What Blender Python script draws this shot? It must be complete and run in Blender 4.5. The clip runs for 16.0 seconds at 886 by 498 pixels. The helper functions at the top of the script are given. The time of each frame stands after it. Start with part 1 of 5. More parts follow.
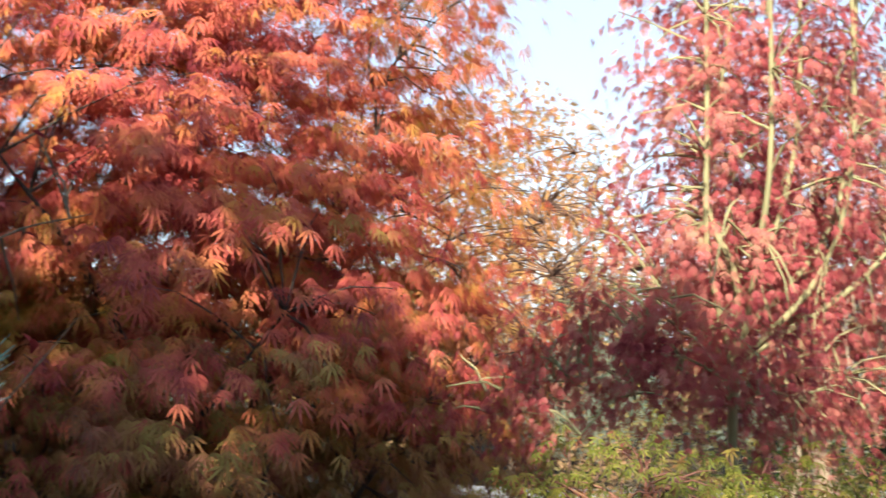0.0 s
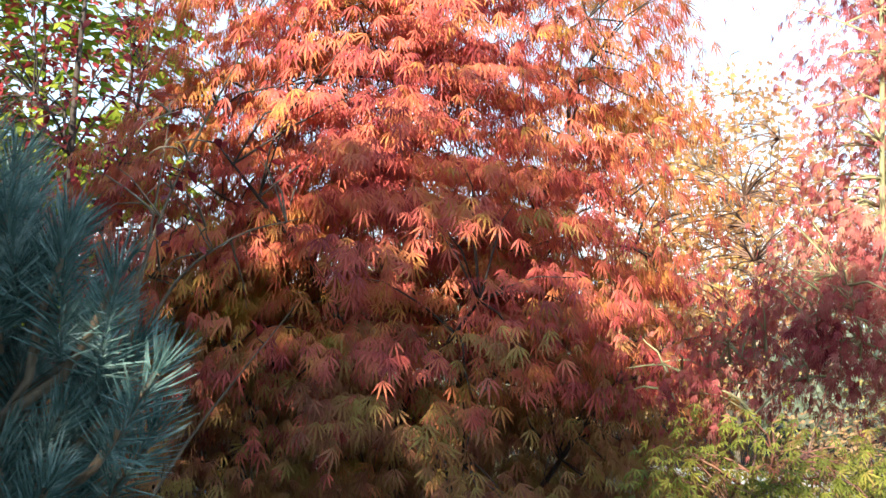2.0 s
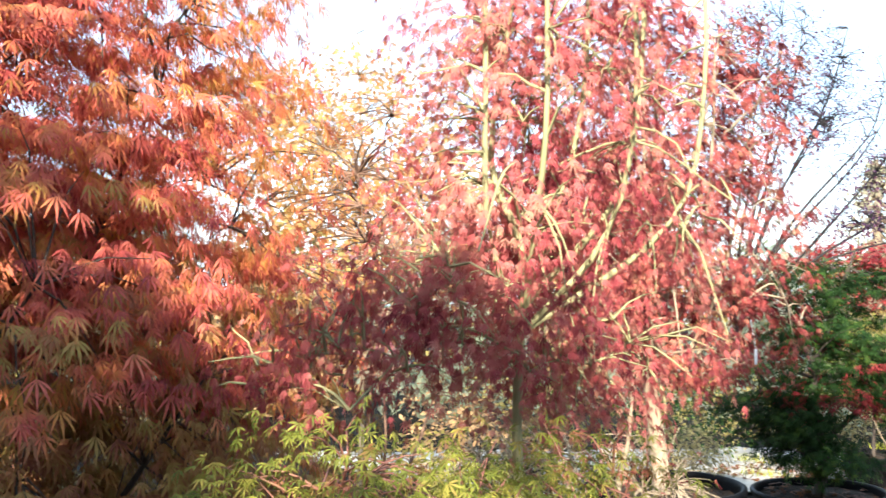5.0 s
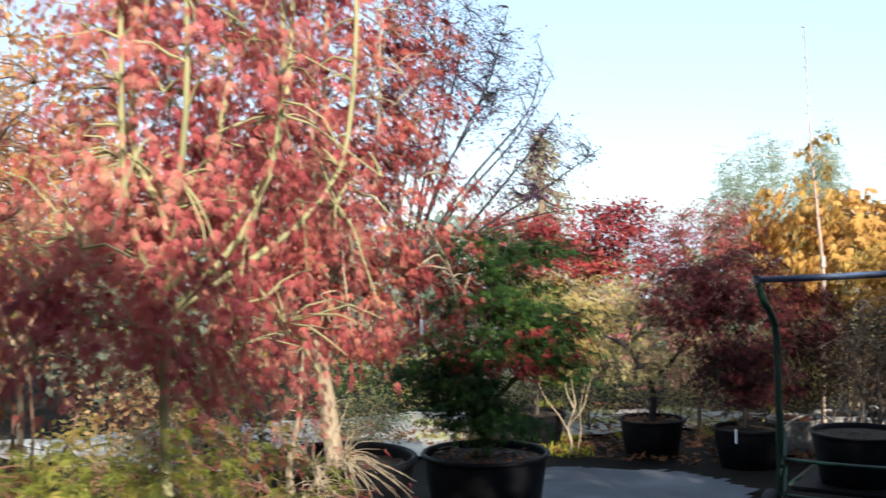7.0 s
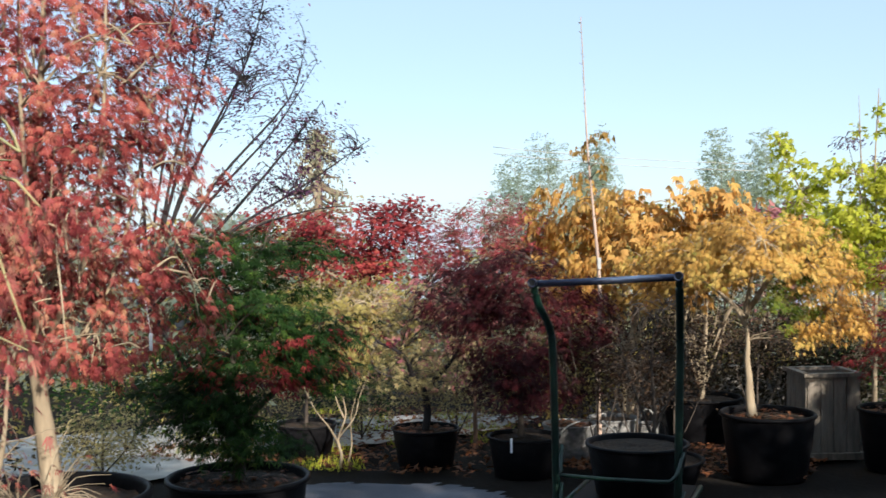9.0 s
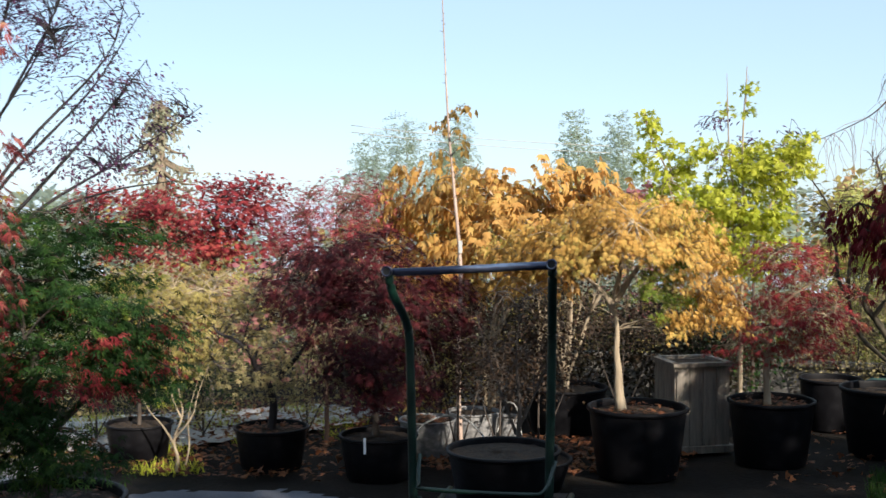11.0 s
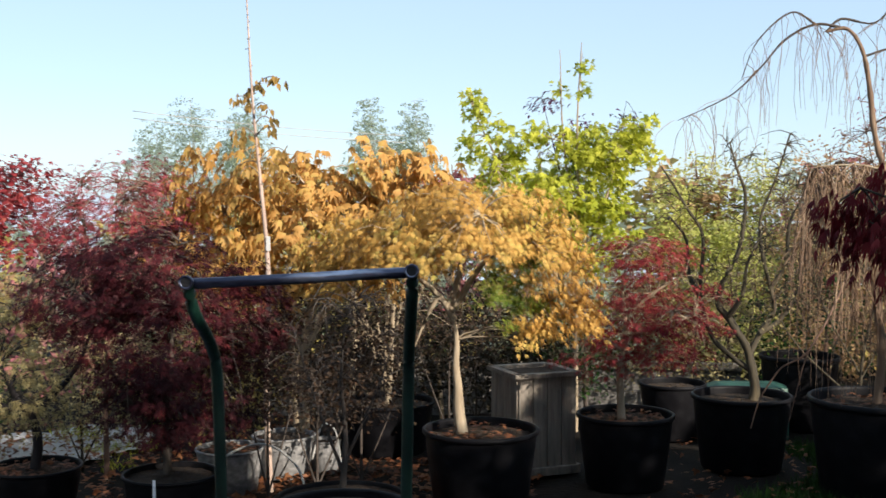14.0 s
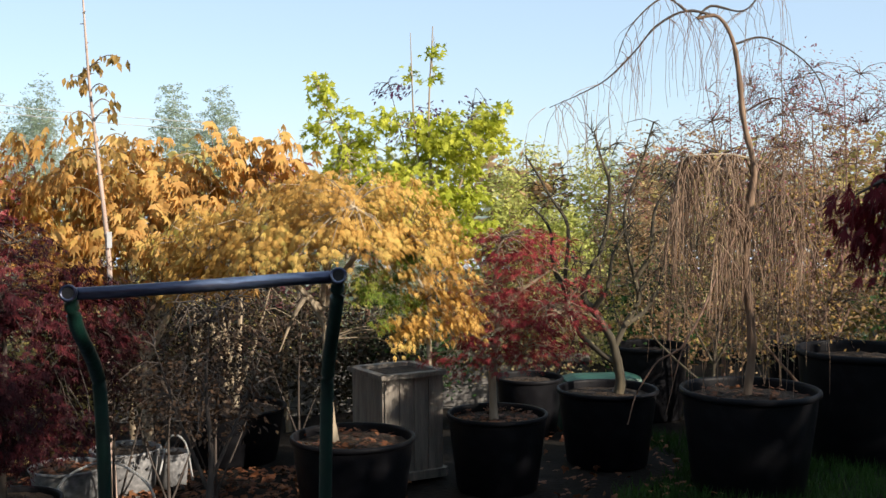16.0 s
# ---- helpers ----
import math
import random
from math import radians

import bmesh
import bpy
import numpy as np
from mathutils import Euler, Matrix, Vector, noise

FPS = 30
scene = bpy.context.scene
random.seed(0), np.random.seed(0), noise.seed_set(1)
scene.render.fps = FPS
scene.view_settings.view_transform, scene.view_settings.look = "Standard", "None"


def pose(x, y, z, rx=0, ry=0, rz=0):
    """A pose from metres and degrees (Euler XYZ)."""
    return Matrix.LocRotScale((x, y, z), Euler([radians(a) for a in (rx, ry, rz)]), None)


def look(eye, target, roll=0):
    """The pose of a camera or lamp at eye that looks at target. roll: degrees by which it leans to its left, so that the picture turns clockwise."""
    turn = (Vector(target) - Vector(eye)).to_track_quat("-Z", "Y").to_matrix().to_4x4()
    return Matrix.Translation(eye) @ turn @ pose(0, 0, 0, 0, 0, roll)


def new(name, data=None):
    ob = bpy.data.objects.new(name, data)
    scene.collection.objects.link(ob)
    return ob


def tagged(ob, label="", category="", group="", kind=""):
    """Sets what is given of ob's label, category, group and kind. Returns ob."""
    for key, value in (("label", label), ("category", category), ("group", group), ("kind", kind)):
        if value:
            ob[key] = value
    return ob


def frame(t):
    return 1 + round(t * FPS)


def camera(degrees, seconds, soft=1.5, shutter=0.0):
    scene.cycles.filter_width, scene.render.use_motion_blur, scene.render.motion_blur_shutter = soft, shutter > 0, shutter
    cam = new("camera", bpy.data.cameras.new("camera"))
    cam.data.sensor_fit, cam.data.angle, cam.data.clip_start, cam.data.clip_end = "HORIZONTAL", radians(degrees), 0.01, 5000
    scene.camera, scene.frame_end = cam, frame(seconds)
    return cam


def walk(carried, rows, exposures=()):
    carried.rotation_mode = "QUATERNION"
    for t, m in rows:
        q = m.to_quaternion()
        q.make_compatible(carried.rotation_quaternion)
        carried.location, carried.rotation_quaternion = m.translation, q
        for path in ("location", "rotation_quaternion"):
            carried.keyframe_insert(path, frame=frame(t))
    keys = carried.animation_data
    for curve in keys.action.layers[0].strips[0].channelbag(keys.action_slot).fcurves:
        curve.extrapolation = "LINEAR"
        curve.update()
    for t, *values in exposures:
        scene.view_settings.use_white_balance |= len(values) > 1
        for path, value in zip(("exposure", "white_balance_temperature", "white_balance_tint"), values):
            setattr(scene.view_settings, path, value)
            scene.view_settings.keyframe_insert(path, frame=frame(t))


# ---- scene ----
cam = camera(42.09, 16.0, soft=1.5, shutter=0.4)
PATH = [
    (0, look((1.334, -2.905, 1.536), (-2.972, -0.370, 1.737), 0.25)),
    (0.5, look((1.392, -2.872, 1.549), (-3.167, -0.832, 1.776), 0.09)),
    (1, look((1.455, -2.885, 1.551), (-3.214, -1.114, 1.806), -0.02)),
    (1.5, look((1.517, -2.916, 1.555), (-3.191, -1.244, 1.759), -0.02)),
    (2, look((1.570, -2.893, 1.554), (-3.170, -1.306, 1.670), -0.17)),
    (2.5, look((1.594, -2.835, 1.553), (-3.150, -1.256, 1.603), -0.05)),
    (3, look((1.553, -2.784, 1.549), (-3.123, -1.015, 1.559), -0.17)),
    (3.5, look((1.477, -2.750, 1.544), (-3.043, -0.612, 1.531), -0.02)),
    (4, look((1.383, -2.693, 1.538), (-2.945, -0.189, 1.532), 0.14)),
    (4.2, look((1.353, -2.660, 1.534), (-2.914, -0.055, 1.547), 0.13)),
    (6.3, look((1.387, -2.700, 1.579), (-2.092, 0.891, 1.533), -1.18)),
    (6.5, look((1.383, -2.688, 1.575), (-1.976, 1.015, 1.512), -1.28)),
    (7, look((1.359, -2.574, 1.563), (-1.728, 1.357, 1.460), -0.89)),
    (7.5, look((1.364, -2.439, 1.560), (-1.496, 1.659, 1.413), -0.28)),
    (8, look((1.343, -2.301, 1.554), (-1.328, 1.922, 1.362), -0.12)),
    (8.5, look((1.232, -2.153, 1.548), (-1.242, 2.188, 1.359), -0.24)),
    (9, look((1.143, -2.035, 1.558), (-1.161, 2.401, 1.440), -0.46)),
    (9.5, look((1.149, -1.976, 1.556), (-1.028, 2.524, 1.446), -0.60)),
    (9.7, look((1.143, -1.920, 1.561), (-0.990, 2.601, 1.437), -0.43)),
    (11.8, look((0.721, -1.063, 1.540), (-0.806, 3.693, 1.326), -0.20)),
    (12, look((0.693, -0.977, 1.533), (-0.796, 3.791, 1.326), -0.22)),
    (12.5, look((0.630, -0.762, 1.531), (-0.745, 4.040, 1.319), -0.24)),
    (13, look((0.520, -0.603, 1.532), (-0.685, 4.244, 1.315), -0.15)),
    (13.5, look((0.425, -0.483, 1.535), (-0.596, 4.406, 1.307), -0.01)),
    (14, look((0.400, -0.361, 1.540), (-0.461, 4.558, 1.294), 0.01)),
    (14.5, look((0.370, -0.272, 1.545), (-0.304, 4.675, 1.281), -0.08)),
    (15, look((0.307, -0.211, 1.553), (-0.135, 4.761, 1.268), -0.07)),
    (15.5, look((0.131, -0.119, 1.567), (0.003, 4.870, 1.259), 0.04)),
    (16, look((-0.000, 0.000, 1.551), (-0.000, 4.991, 1.254), -0.10)),
]
walk(cam, PATH, [(0.0, 1.25, 7000, 13), (0.6, 1.25, 7000, 13), (1.5, 1.42, 6950, 12), (2.5, 1.75, 6850, 11), (3.2, 1.9, 6800, 10), (4.2, 1.98, 6800, 10), (6.3, 1.18, 6800, 11), (7.5, 0.9, 6750, 11),
                 (9.0, 0.68, 6700, 11), (12.0, 0.7, 6750, 12), (16.0, 0.63, 6900, 13)])

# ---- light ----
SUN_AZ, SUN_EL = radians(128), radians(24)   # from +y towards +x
world = bpy.data.worlds.new("world")
scene.world = world
world.use_nodes = True
wn, wl = world.node_tree.nodes, world.node_tree.links
sky = wn.new("ShaderNodeTexSky")
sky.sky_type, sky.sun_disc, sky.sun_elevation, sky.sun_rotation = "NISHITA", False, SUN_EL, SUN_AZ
sky.air_density, sky.dust_density, sky.ozone_density = 0.7, 0.5, 2.5
wn["Background"].inputs["Strength"].default_value = 0.15
haze = wn.new("ShaderNodeMixRGB")          # thin even haze over the whole sky
haze.inputs[0].default_value, haze.inputs[2].default_value = 0.65, (2.5, 3.4, 4.2, 1)
wl.new(sky.outputs[0], haze.inputs[1])
wl.new(haze.outputs[0], wn["Background"].inputs["Color"])
sun = new("sun", bpy.data.lights.new("sun", "SUN"))
sun.data.energy, sun.data.angle, sun.data.color = 5.0, radians(0.5), (1.0, 0.93, 0.82)
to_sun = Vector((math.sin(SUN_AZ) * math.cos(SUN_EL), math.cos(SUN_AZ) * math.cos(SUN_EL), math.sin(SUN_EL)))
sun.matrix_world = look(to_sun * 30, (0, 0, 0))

rng = np.random.default_rng(7)


# ---- materials ----
def nodes_of(name):
    m = bpy.data.materials.new(name)
    m.use_nodes = True
    return m, m.node_tree.nodes, m.node_tree.links, m.node_tree.nodes["Principled BSDF"]


def ramp_node(n, stops):
    r = n.new("ShaderNodeValToRGB")
    e = r.color_ramp.elements
    while len(e) < len(stops):
        e.new(0.5)
    for k, (pos, col) in enumerate(stops):
        e[k].position, e[k].color = pos, (*col, 1)
    return r


def leaf_mat(name, cols, translucent=0.35, patch=2.0, rough=0.55):
    """Leaves: a colour for each leaf, drifting over the crown in patches; lets light through."""
    m, n, l, b = nodes_of(name)
    geo, tex = n.new("ShaderNodeNewGeometry"), n.new("ShaderNodeTexCoord")
    total = None
    for scale, weight, shift in ((patch, 1.3, -0.65), (patch * 5, 1.5, -0.42)):
        nz = n.new("ShaderNodeTexNoise")
        nz.inputs["Scale"].default_value, nz.inputs["Detail"].default_value = scale, 1.5
        l.new(tex.outputs["Object"], nz.inputs["Vector"])
        c = n.new("ShaderNodeMath"); c.operation = "MULTIPLY_ADD"
        c.inputs[1].default_value, c.inputs[2].default_value = weight, shift
        l.new(nz.outputs[0], c.inputs[0])
        if total:
            l.new(total.outputs[0], c.inputs[2])
            d = n.new("ShaderNodeMath"); d.operation = "ADD"; d.inputs[1].default_value = shift
            l.new(c.outputs[0], d.inputs[0]); c = d
        total = c
    a = n.new("ShaderNodeMath"); a.operation = "MULTIPLY_ADD"
    a.inputs[1].default_value = 0.25
    l.new(geo.outputs["Random Per Island"], a.inputs[0]); l.new(total.outputs[0], a.inputs[2])
    r = ramp_node(n, [(k / (len(cols) - 1), c2) for k, c2 in enumerate(cols)])
    l.new(a.outputs[0], r.inputs[0])
    b.inputs["Roughness"].default_value = rough
    b.inputs["Specular IOR Level"].default_value = 0.16
    l.new(r.outputs[0], b.inputs["Base Color"])
    t, mix = n.new("ShaderNodeBsdfTranslucent"), n.new("ShaderNodeMixShader")
    l.new(r.outputs[0], t.inputs["Color"])
    mix.inputs[0].default_value = translucent
    l.new(b.outputs[0], mix.inputs[1]); l.new(t.outputs[0], mix.inputs[2])
    l.new(mix.outputs[0], n["Material Output"].inputs["Surface"])
    return m


def rough_mat(name, cols, scale=8.0, rough=0.8, bump=0.4, fine=60.0, metal=0.0, stretch=(1, 1, 1), spec=0.4):
    """A worn surface: two scales of noise between the given colours, with relief."""
    m, n, l, b = nodes_of(name)
    tex, mp = n.new("ShaderNodeTexCoord"), n.new("ShaderNodeMapping")
    mp.inputs["Scale"].default_value = stretch
    l.new(tex.outputs["Object"], mp.inputs[0])
    n1, n2 = n.new("ShaderNodeTexNoise"), n.new("ShaderNodeTexNoise")
    n1.inputs["Scale"].default_value, n1.inputs["Detail"].default_value = scale, 5
    n2.inputs["Scale"].default_value, n2.inputs["Detail"].default_value = fine, 4
    l.new(mp.outputs[0], n1.inputs["Vector"]); l.new(mp.outputs[0], n2.inputs["Vector"])
    a = n.new("ShaderNodeMath"); a.operation = "MULTIPLY_ADD"
    a.inputs[1].default_value = 0.45
    l.new(n2.outputs[0], a.inputs[0])
    s = n.new("ShaderNodeMath"); s.operation = "MULTIPLY_ADD"
    s.inputs[1].default_value, s.inputs[2].default_value = 1.6, -0.55
    l.new(n1.outputs[0], s.inputs[0]); l.new(s.outputs[0], a.inputs[2])
    r = ramp_node(n, [(k / max(1, len(cols) - 1), c) for k, c in enumerate(cols)])
    l.new(a.outputs[0], r.inputs[0]); l.new(r.outputs[0], b.inputs["Base Color"])
    b.inputs["Roughness"].default_value, b.inputs["Metallic"].default_value = rough, metal
    b.inputs["Specular IOR Level"].default_value = spec
    bp = n.new("ShaderNodeBump")
    bp.inputs["Strength"].default_value, bp.inputs["Distance"].default_value = bump, 0.01
    l.new(n2.outputs[0], bp.inputs["Height"]); l.new(bp.outputs[0], b.inputs["Normal"])
    return m


M = {
    "orange": leaf_mat("leaf_orange", [(0.20, 0.036, 0.046), (0.42, 0.078, 0.070), (0.60, 0.15, 0.106), (0.62, 0.215, 0.09), (0.56, 0.30, 0.075), (0.30, 0.27, 0.055)], 0.27, 2.2),
    # bronze puts the shade of the orange crown's lower part into its leaf colour
    "bronze": leaf_mat("leaf_bronze_shaded", [(0.20, 0.07, 0.05), (0.34, 0.14, 0.075), (0.38, 0.21, 0.075), (0.36, 0.28, 0.08), (0.44, 0.20, 0.09)], 0.3, 3.0),
    "leafgreen": leaf_mat("leaf_mid_green", [(0.05, 0.10, 0.015), (0.13, 0.20, 0.03), (0.26, 0.31, 0.05), (0.34, 0.34, 0.06)], 0.4, 4.0),
    "fresh": leaf_mat("leaf_fresh_green", [(0.10, 0.17, 0.02), (0.24, 0.33, 0.04), (0.42, 0.46, 0.07), (0.16, 0.24, 0.03)], 0.5, 3.0),
    # darkest crimson stands for shade inside the crown, mixed in among the leaves
    "crimson": leaf_mat("leaf_crimson_shade_mix", [(0.075, 0.013, 0.018), (0.20, 0.033, 0.036), (0.37, 0.083, 0.075), (0.48, 0.17, 0.12), (0.46, 0.29, 0.17)], 0.27, 3.5),
    "pink": leaf_mat("leaf_pink_red", [(0.20, 0.03, 0.045), (0.40, 0.078, 0.09), (0.53, 0.145, 0.14), (0.57, 0.24, 0.19), (0.50, 0.36, 0.22)], 0.38, 3.0),
    "feather": leaf_mat("leaf_feathery_red", [(0.20, 0.03, 0.05), (0.38, 0.06, 0.08), (0.52, 0.12, 0.13), (0.56, 0.22, 0.20)], 0.4, 3.0),
    "red": leaf_mat("leaf_red", [(0.10, 0.014, 0.02), (0.26, 0.032, 0.04), (0.42, 0.07, 0.07), (0.36, 0.13, 0.08)], 0.35, 3.0),
    "dark_red": leaf_mat("leaf_dark_red", [(0.014, 0.0035, 0.006), (0.032, 0.0065, 0.010), (0.075, 0.013, 0.017), (0.20, 0.04, 0.04)], 0.2, 3.0),
    "maroon": leaf_mat("leaf_maroon", [(0.09, 0.008, 0.013), (0.16, 0.015, 0.02), (0.28, 0.035, 0.035)], 0.3, 4.0),
    "purple": leaf_mat("leaf_purple", [(0.035, 0.018, 0.05), (0.075, 0.03, 0.08), (0.16, 0.045, 0.085)], 0.22, 3.0),
    "yellow": leaf_mat("leaf_yellow", [(0.30, 0.15, 0.045), (0.50, 0.28, 0.07), (0.64, 0.39, 0.11), (0.62, 0.44, 0.13), (0.40, 0.39, 0.08)], 0.3, 2.2),
    "amber": leaf_mat("leaf_amber", [(0.30, 0.17, 0.06), (0.52, 0.29, 0.09), (0.68, 0.41, 0.14), (0.60, 0.43, 0.13), (0.60, 0.29, 0.11)], 0.45, 2.5),
    "rusty": leaf_mat("leaf_rusty_olive", [(0.16, 0.12, 0.04), (0.34, 0.22, 0.07), (0.46, 0.28, 0.09), (0.26, 0.23, 0.07)], 0.35, 6.0),
    "lime": leaf_mat("leaf_lime", [(0.2, 0.25, 0.02), (0.42, 0.46, 0.05), (0.6, 0.6, 0.09), (0.3, 0.34, 0.04)], 0.45, 2.5),
    "shrub": leaf_mat("leaf_shrub", [(0.302, 0.101, 0.0648), (0.115, 0.144, 0.0288), (0.216, 0.238, 0.0432), (0.36, 0.331, 0.072), (0.331, 0.202, 0.072)], 0.4, 6.0),
    # last, brighter green paints sunlit patches into the dark foliage
    "green": leaf_mat("leaf_green_lit_patches", [(0.008, 0.024, 0.008), (0.016, 0.045, 0.012), (0.032, 0.08, 0.018), (0.12, 0.19, 0.03)], 0.3, 3.0),
    # distance haze is put into this pale leaf colour
    "pale": leaf_mat("leaf_pale_haze", [(0.46, 0.53, 0.40), (0.53, 0.59, 0.46), (0.58, 0.61, 0.46)], 0.85, 0.3),
    "olive": leaf_mat("leaf_olive", [(0.25, 0.195, 0.06), (0.4, 0.33, 0.1), (0.5, 0.42, 0.16), (0.35, 0.21, 0.09)], 0.4, 2.0),
    "khaki": leaf_mat("leaf_khaki", [(0.24, 0.19, 0.09), (0.36, 0.30, 0.14), (0.48, 0.41, 0.20), (0.34, 0.20, 0.11)], 0.4, 2.0),
    "brown": leaf_mat("leaf_brown", [(0.24, 0.15, 0.085), (0.38, 0.235, 0.125), (0.48, 0.33, 0.17), (0.4, 0.19, 0.12)], 0.4, 2.0),
    "plum": leaf_mat("leaf_plum", [(0.18, 0.06, 0.08), (0.32, 0.11, 0.13), (0.42, 0.18, 0.17), (0.34, 0.22, 0.15)], 0.35, 2.0),
    "willow": leaf_mat("leaf_willow", [(0.36, 0.38, 0.10), (0.50, 0.52, 0.14), (0.60, 0.58, 0.22), (0.46, 0.46, 0.18)], 0.45, 1.0),
    # dusk and dim: leaf colours darkened to stand for shade behind cart and pots
    "dusk": leaf_mat("leaf_shaded_brown_green", [(0.012, 0.013, 0.008), (0.026, 0.024, 0.014), (0.045, 0.034, 0.02), (0.03, 0.035, 0.016)], 0.2, 2.0),
    "dim": leaf_mat("leaf_shaded_brown", [(0.021, 0.0154, 0.0112), (0.042, 0.0266, 0.0182), (0.077, 0.0455, 0.028), (0.042, 0.042, 0.021)], 0.3, 2.0),
    "peach": leaf_mat("leaf_peach", [(0.55, 0.23, 0.12), (0.62, 0.33, 0.15), (0.65, 0.41, 0.16), (0.60, 0.44, 0.13)], 0.55, 1.5),
    "needle": leaf_mat("needle_blue", [(0.045, 0.11, 0.10), (0.14, 0.25, 0.23), (0.42, 0.54, 0.50)], 0.12, 18.0),
    "conifer": leaf_mat("needle_brown", [(0.22, 0.21, 0.15), (0.32, 0.30, 0.21), (0.24, 0.27, 0.17)], 0.2, 1.0),
    "litter": leaf_mat("leaf_litter", [(0.06, 0.025, 0.014), (0.13, 0.05, 0.025), (0.24, 0.10, 0.045), (0.12, 0.07, 0.04)], 0.15, 2.0),
    "grass": leaf_mat("grass_blade", [(0.015, 0.045, 0.009), (0.03, 0.075, 0.015), (0.0525, 0.0975, 0.0225)], 0.3, 1.0),
    "bark": rough_mat("bark_grey_brown", [(0.10, 0.075, 0.05), (0.22, 0.17, 0.12), (0.34, 0.28, 0.20)], 6, 0.9, 0.8, 50, stretch=(1, 1, 0.3)),
    "bark_pale": rough_mat("bark_pale", [(0.19, 0.14, 0.09), (0.33, 0.265, 0.185), (0.45, 0.38, 0.28)], 6, 0.85, 0.6, 45, stretch=(1, 1, 0.3)),
    "bark_straw": rough_mat("bark_straw", [(0.16, 0.125, 0.085), (0.32, 0.255, 0.175), (0.48, 0.405, 0.295)], 9, 0.85, 0.7, 45, stretch=(1, 1, 0.3)),
    "bark_black": rough_mat("bark_blackish", [(0.012, 0.011, 0.013), (0.026, 0.022, 0.024), (0.05, 0.042, 0.042)], 7, 0.85, 0.5, 50, stretch=(1, 1, 0.3)),
    "bark_green": rough_mat("bark_green_yellow", [(0.17, 0.18, 0.09), (0.30, 0.29, 0.15), (0.42, 0.36, 0.19)], 7, 0.7, 0.3, 45, stretch=(1, 1, 0.3)),
    "bark_dark": rough_mat("bark_dark", [(0.035, 0.03, 0.028), (0.07, 0.055, 0.045), (0.12, 0.10, 0.08)], 7, 0.85, 0.6, 50, stretch=(1, 1, 0.3)),
    "bark_mid": rough_mat("bark_mid", [(0.028, 0.024, 0.0176), (0.068, 0.056, 0.036), (0.152, 0.12, 0.068)], 5, 0.85, 0.6, 40, stretch=(1, 1, 0.3)),
    "bark_pink": rough_mat("bark_pinkish", [(0.26, 0.18, 0.14), (0.44, 0.33, 0.27), (0.60, 0.49, 0.42)], 9, 0.8, 0.5, 50, stretch=(1, 1, 0.3)),
    "bark_whip": rough_mat("bark_red_brown", [(0.08, 0.048, 0.032), (0.20, 0.125, 0.078), (0.42, 0.30, 0.20)], 8, 0.7, 0.3, 50, stretch=(1, 1, 0.3)),
    "bark_red": rough_mat("bark_red_stalk", [(0.09, 0.03, 0.028), (0.18, 0.07, 0.05), (0.28, 0.17, 0.09)], 8, 0.6, 0.3, 50),
    "bark_weep": rough_mat("bark_weeping", [(0.07, 0.04, 0.028), (0.17, 0.10, 0.07), (0.31, 0.20, 0.14)], 6, 0.8, 0.5, 50, stretch=(1, 1, 0.3)),
    "plastic": rough_mat("black_plastic", [(0.004, 0.004, 0.005), (0.006, 0.006, 0.0075), (0.014, 0.014, 0.016)], 4, 0.5, 0.15, 40, spec=0.12),
    "plastic_grey": rough_mat("grey_plastic", [(0.10, 0.10, 0.10), (0.2, 0.2, 0.2), (0.36, 0.35, 0.34)], 6, 0.55, 0.15, 40),
    "plastic_white": rough_mat("white_plastic", [(0.45, 0.45, 0.43), (0.6, 0.6, 0.58), (0.7, 0.7, 0.68)], 5, 0.5, 0.1, 40),
    "soil": rough_mat("potting_soil", [(0.014, 0.010, 0.007), (0.038, 0.025, 0.016), (0.10, 0.058, 0.03)], 18, 0.95, 1.0, 90),
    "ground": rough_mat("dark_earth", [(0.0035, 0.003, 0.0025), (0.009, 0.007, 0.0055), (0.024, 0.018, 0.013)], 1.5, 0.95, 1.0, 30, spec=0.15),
    "asphalt": rough_mat("asphalt", [(0.05, 0.056, 0.07), (0.10, 0.107, 0.13), (0.19, 0.196, 0.22)], 2.0, 0.9, 0.8, 120),
    "gravel": rough_mat("pale_gravel", [(0.26, 0.25, 0.235), (0.42, 0.41, 0.38), (0.58, 0.56, 0.52)], 3.0, 0.9, 1.0, 60),
    "wood": rough_mat("weathered_wood", [(0.109, 0.0936, 0.078), (0.218, 0.191, 0.16), (0.328, 0.289, 0.242)], 5, 0.85, 0.6, 40, stretch=(6, 6, 0.6)),
    "wood_dark": rough_mat("old_grey_boards", [(0.09, 0.085, 0.08), (0.17, 0.16, 0.15), (0.26, 0.245, 0.225)], 5, 0.85, 0.6, 40, stretch=(0.6, 6, 6)),
    "paint": rough_mat("worn_green_paint", [(0.002, 0.012, 0.009), (0.003, 0.022, 0.015), (0.008, 0.035, 0.026)], 9, 0.4, 0.3, 70, spec=0.5),
    # worn steel; the pale stretched streaks paint the sky's highlight on the bar
    "steel": rough_mat("worn_steel_highlights", [(0.010, 0.012, 0.02), (0.025, 0.03, 0.055), (0.08, 0.09, 0.14), (0.50, 0.54, 0.66), (0.7, 0.74, 0.85)], 9, 0.3, 0.5, 45, metal=0.7, stretch=(0.22, 1, 1)),
    "rubber": rough_mat("tyre_rubber", [(0.015, 0.015, 0.016), (0.03, 0.03, 0.032)], 8, 0.8, 0.3, 60),
    "rim": rough_mat("wheel_rim_metal", [(0.25, 0.26, 0.30), (0.42, 0.43, 0.48)], 8, 0.45, 0.2, 60, metal=0.5),
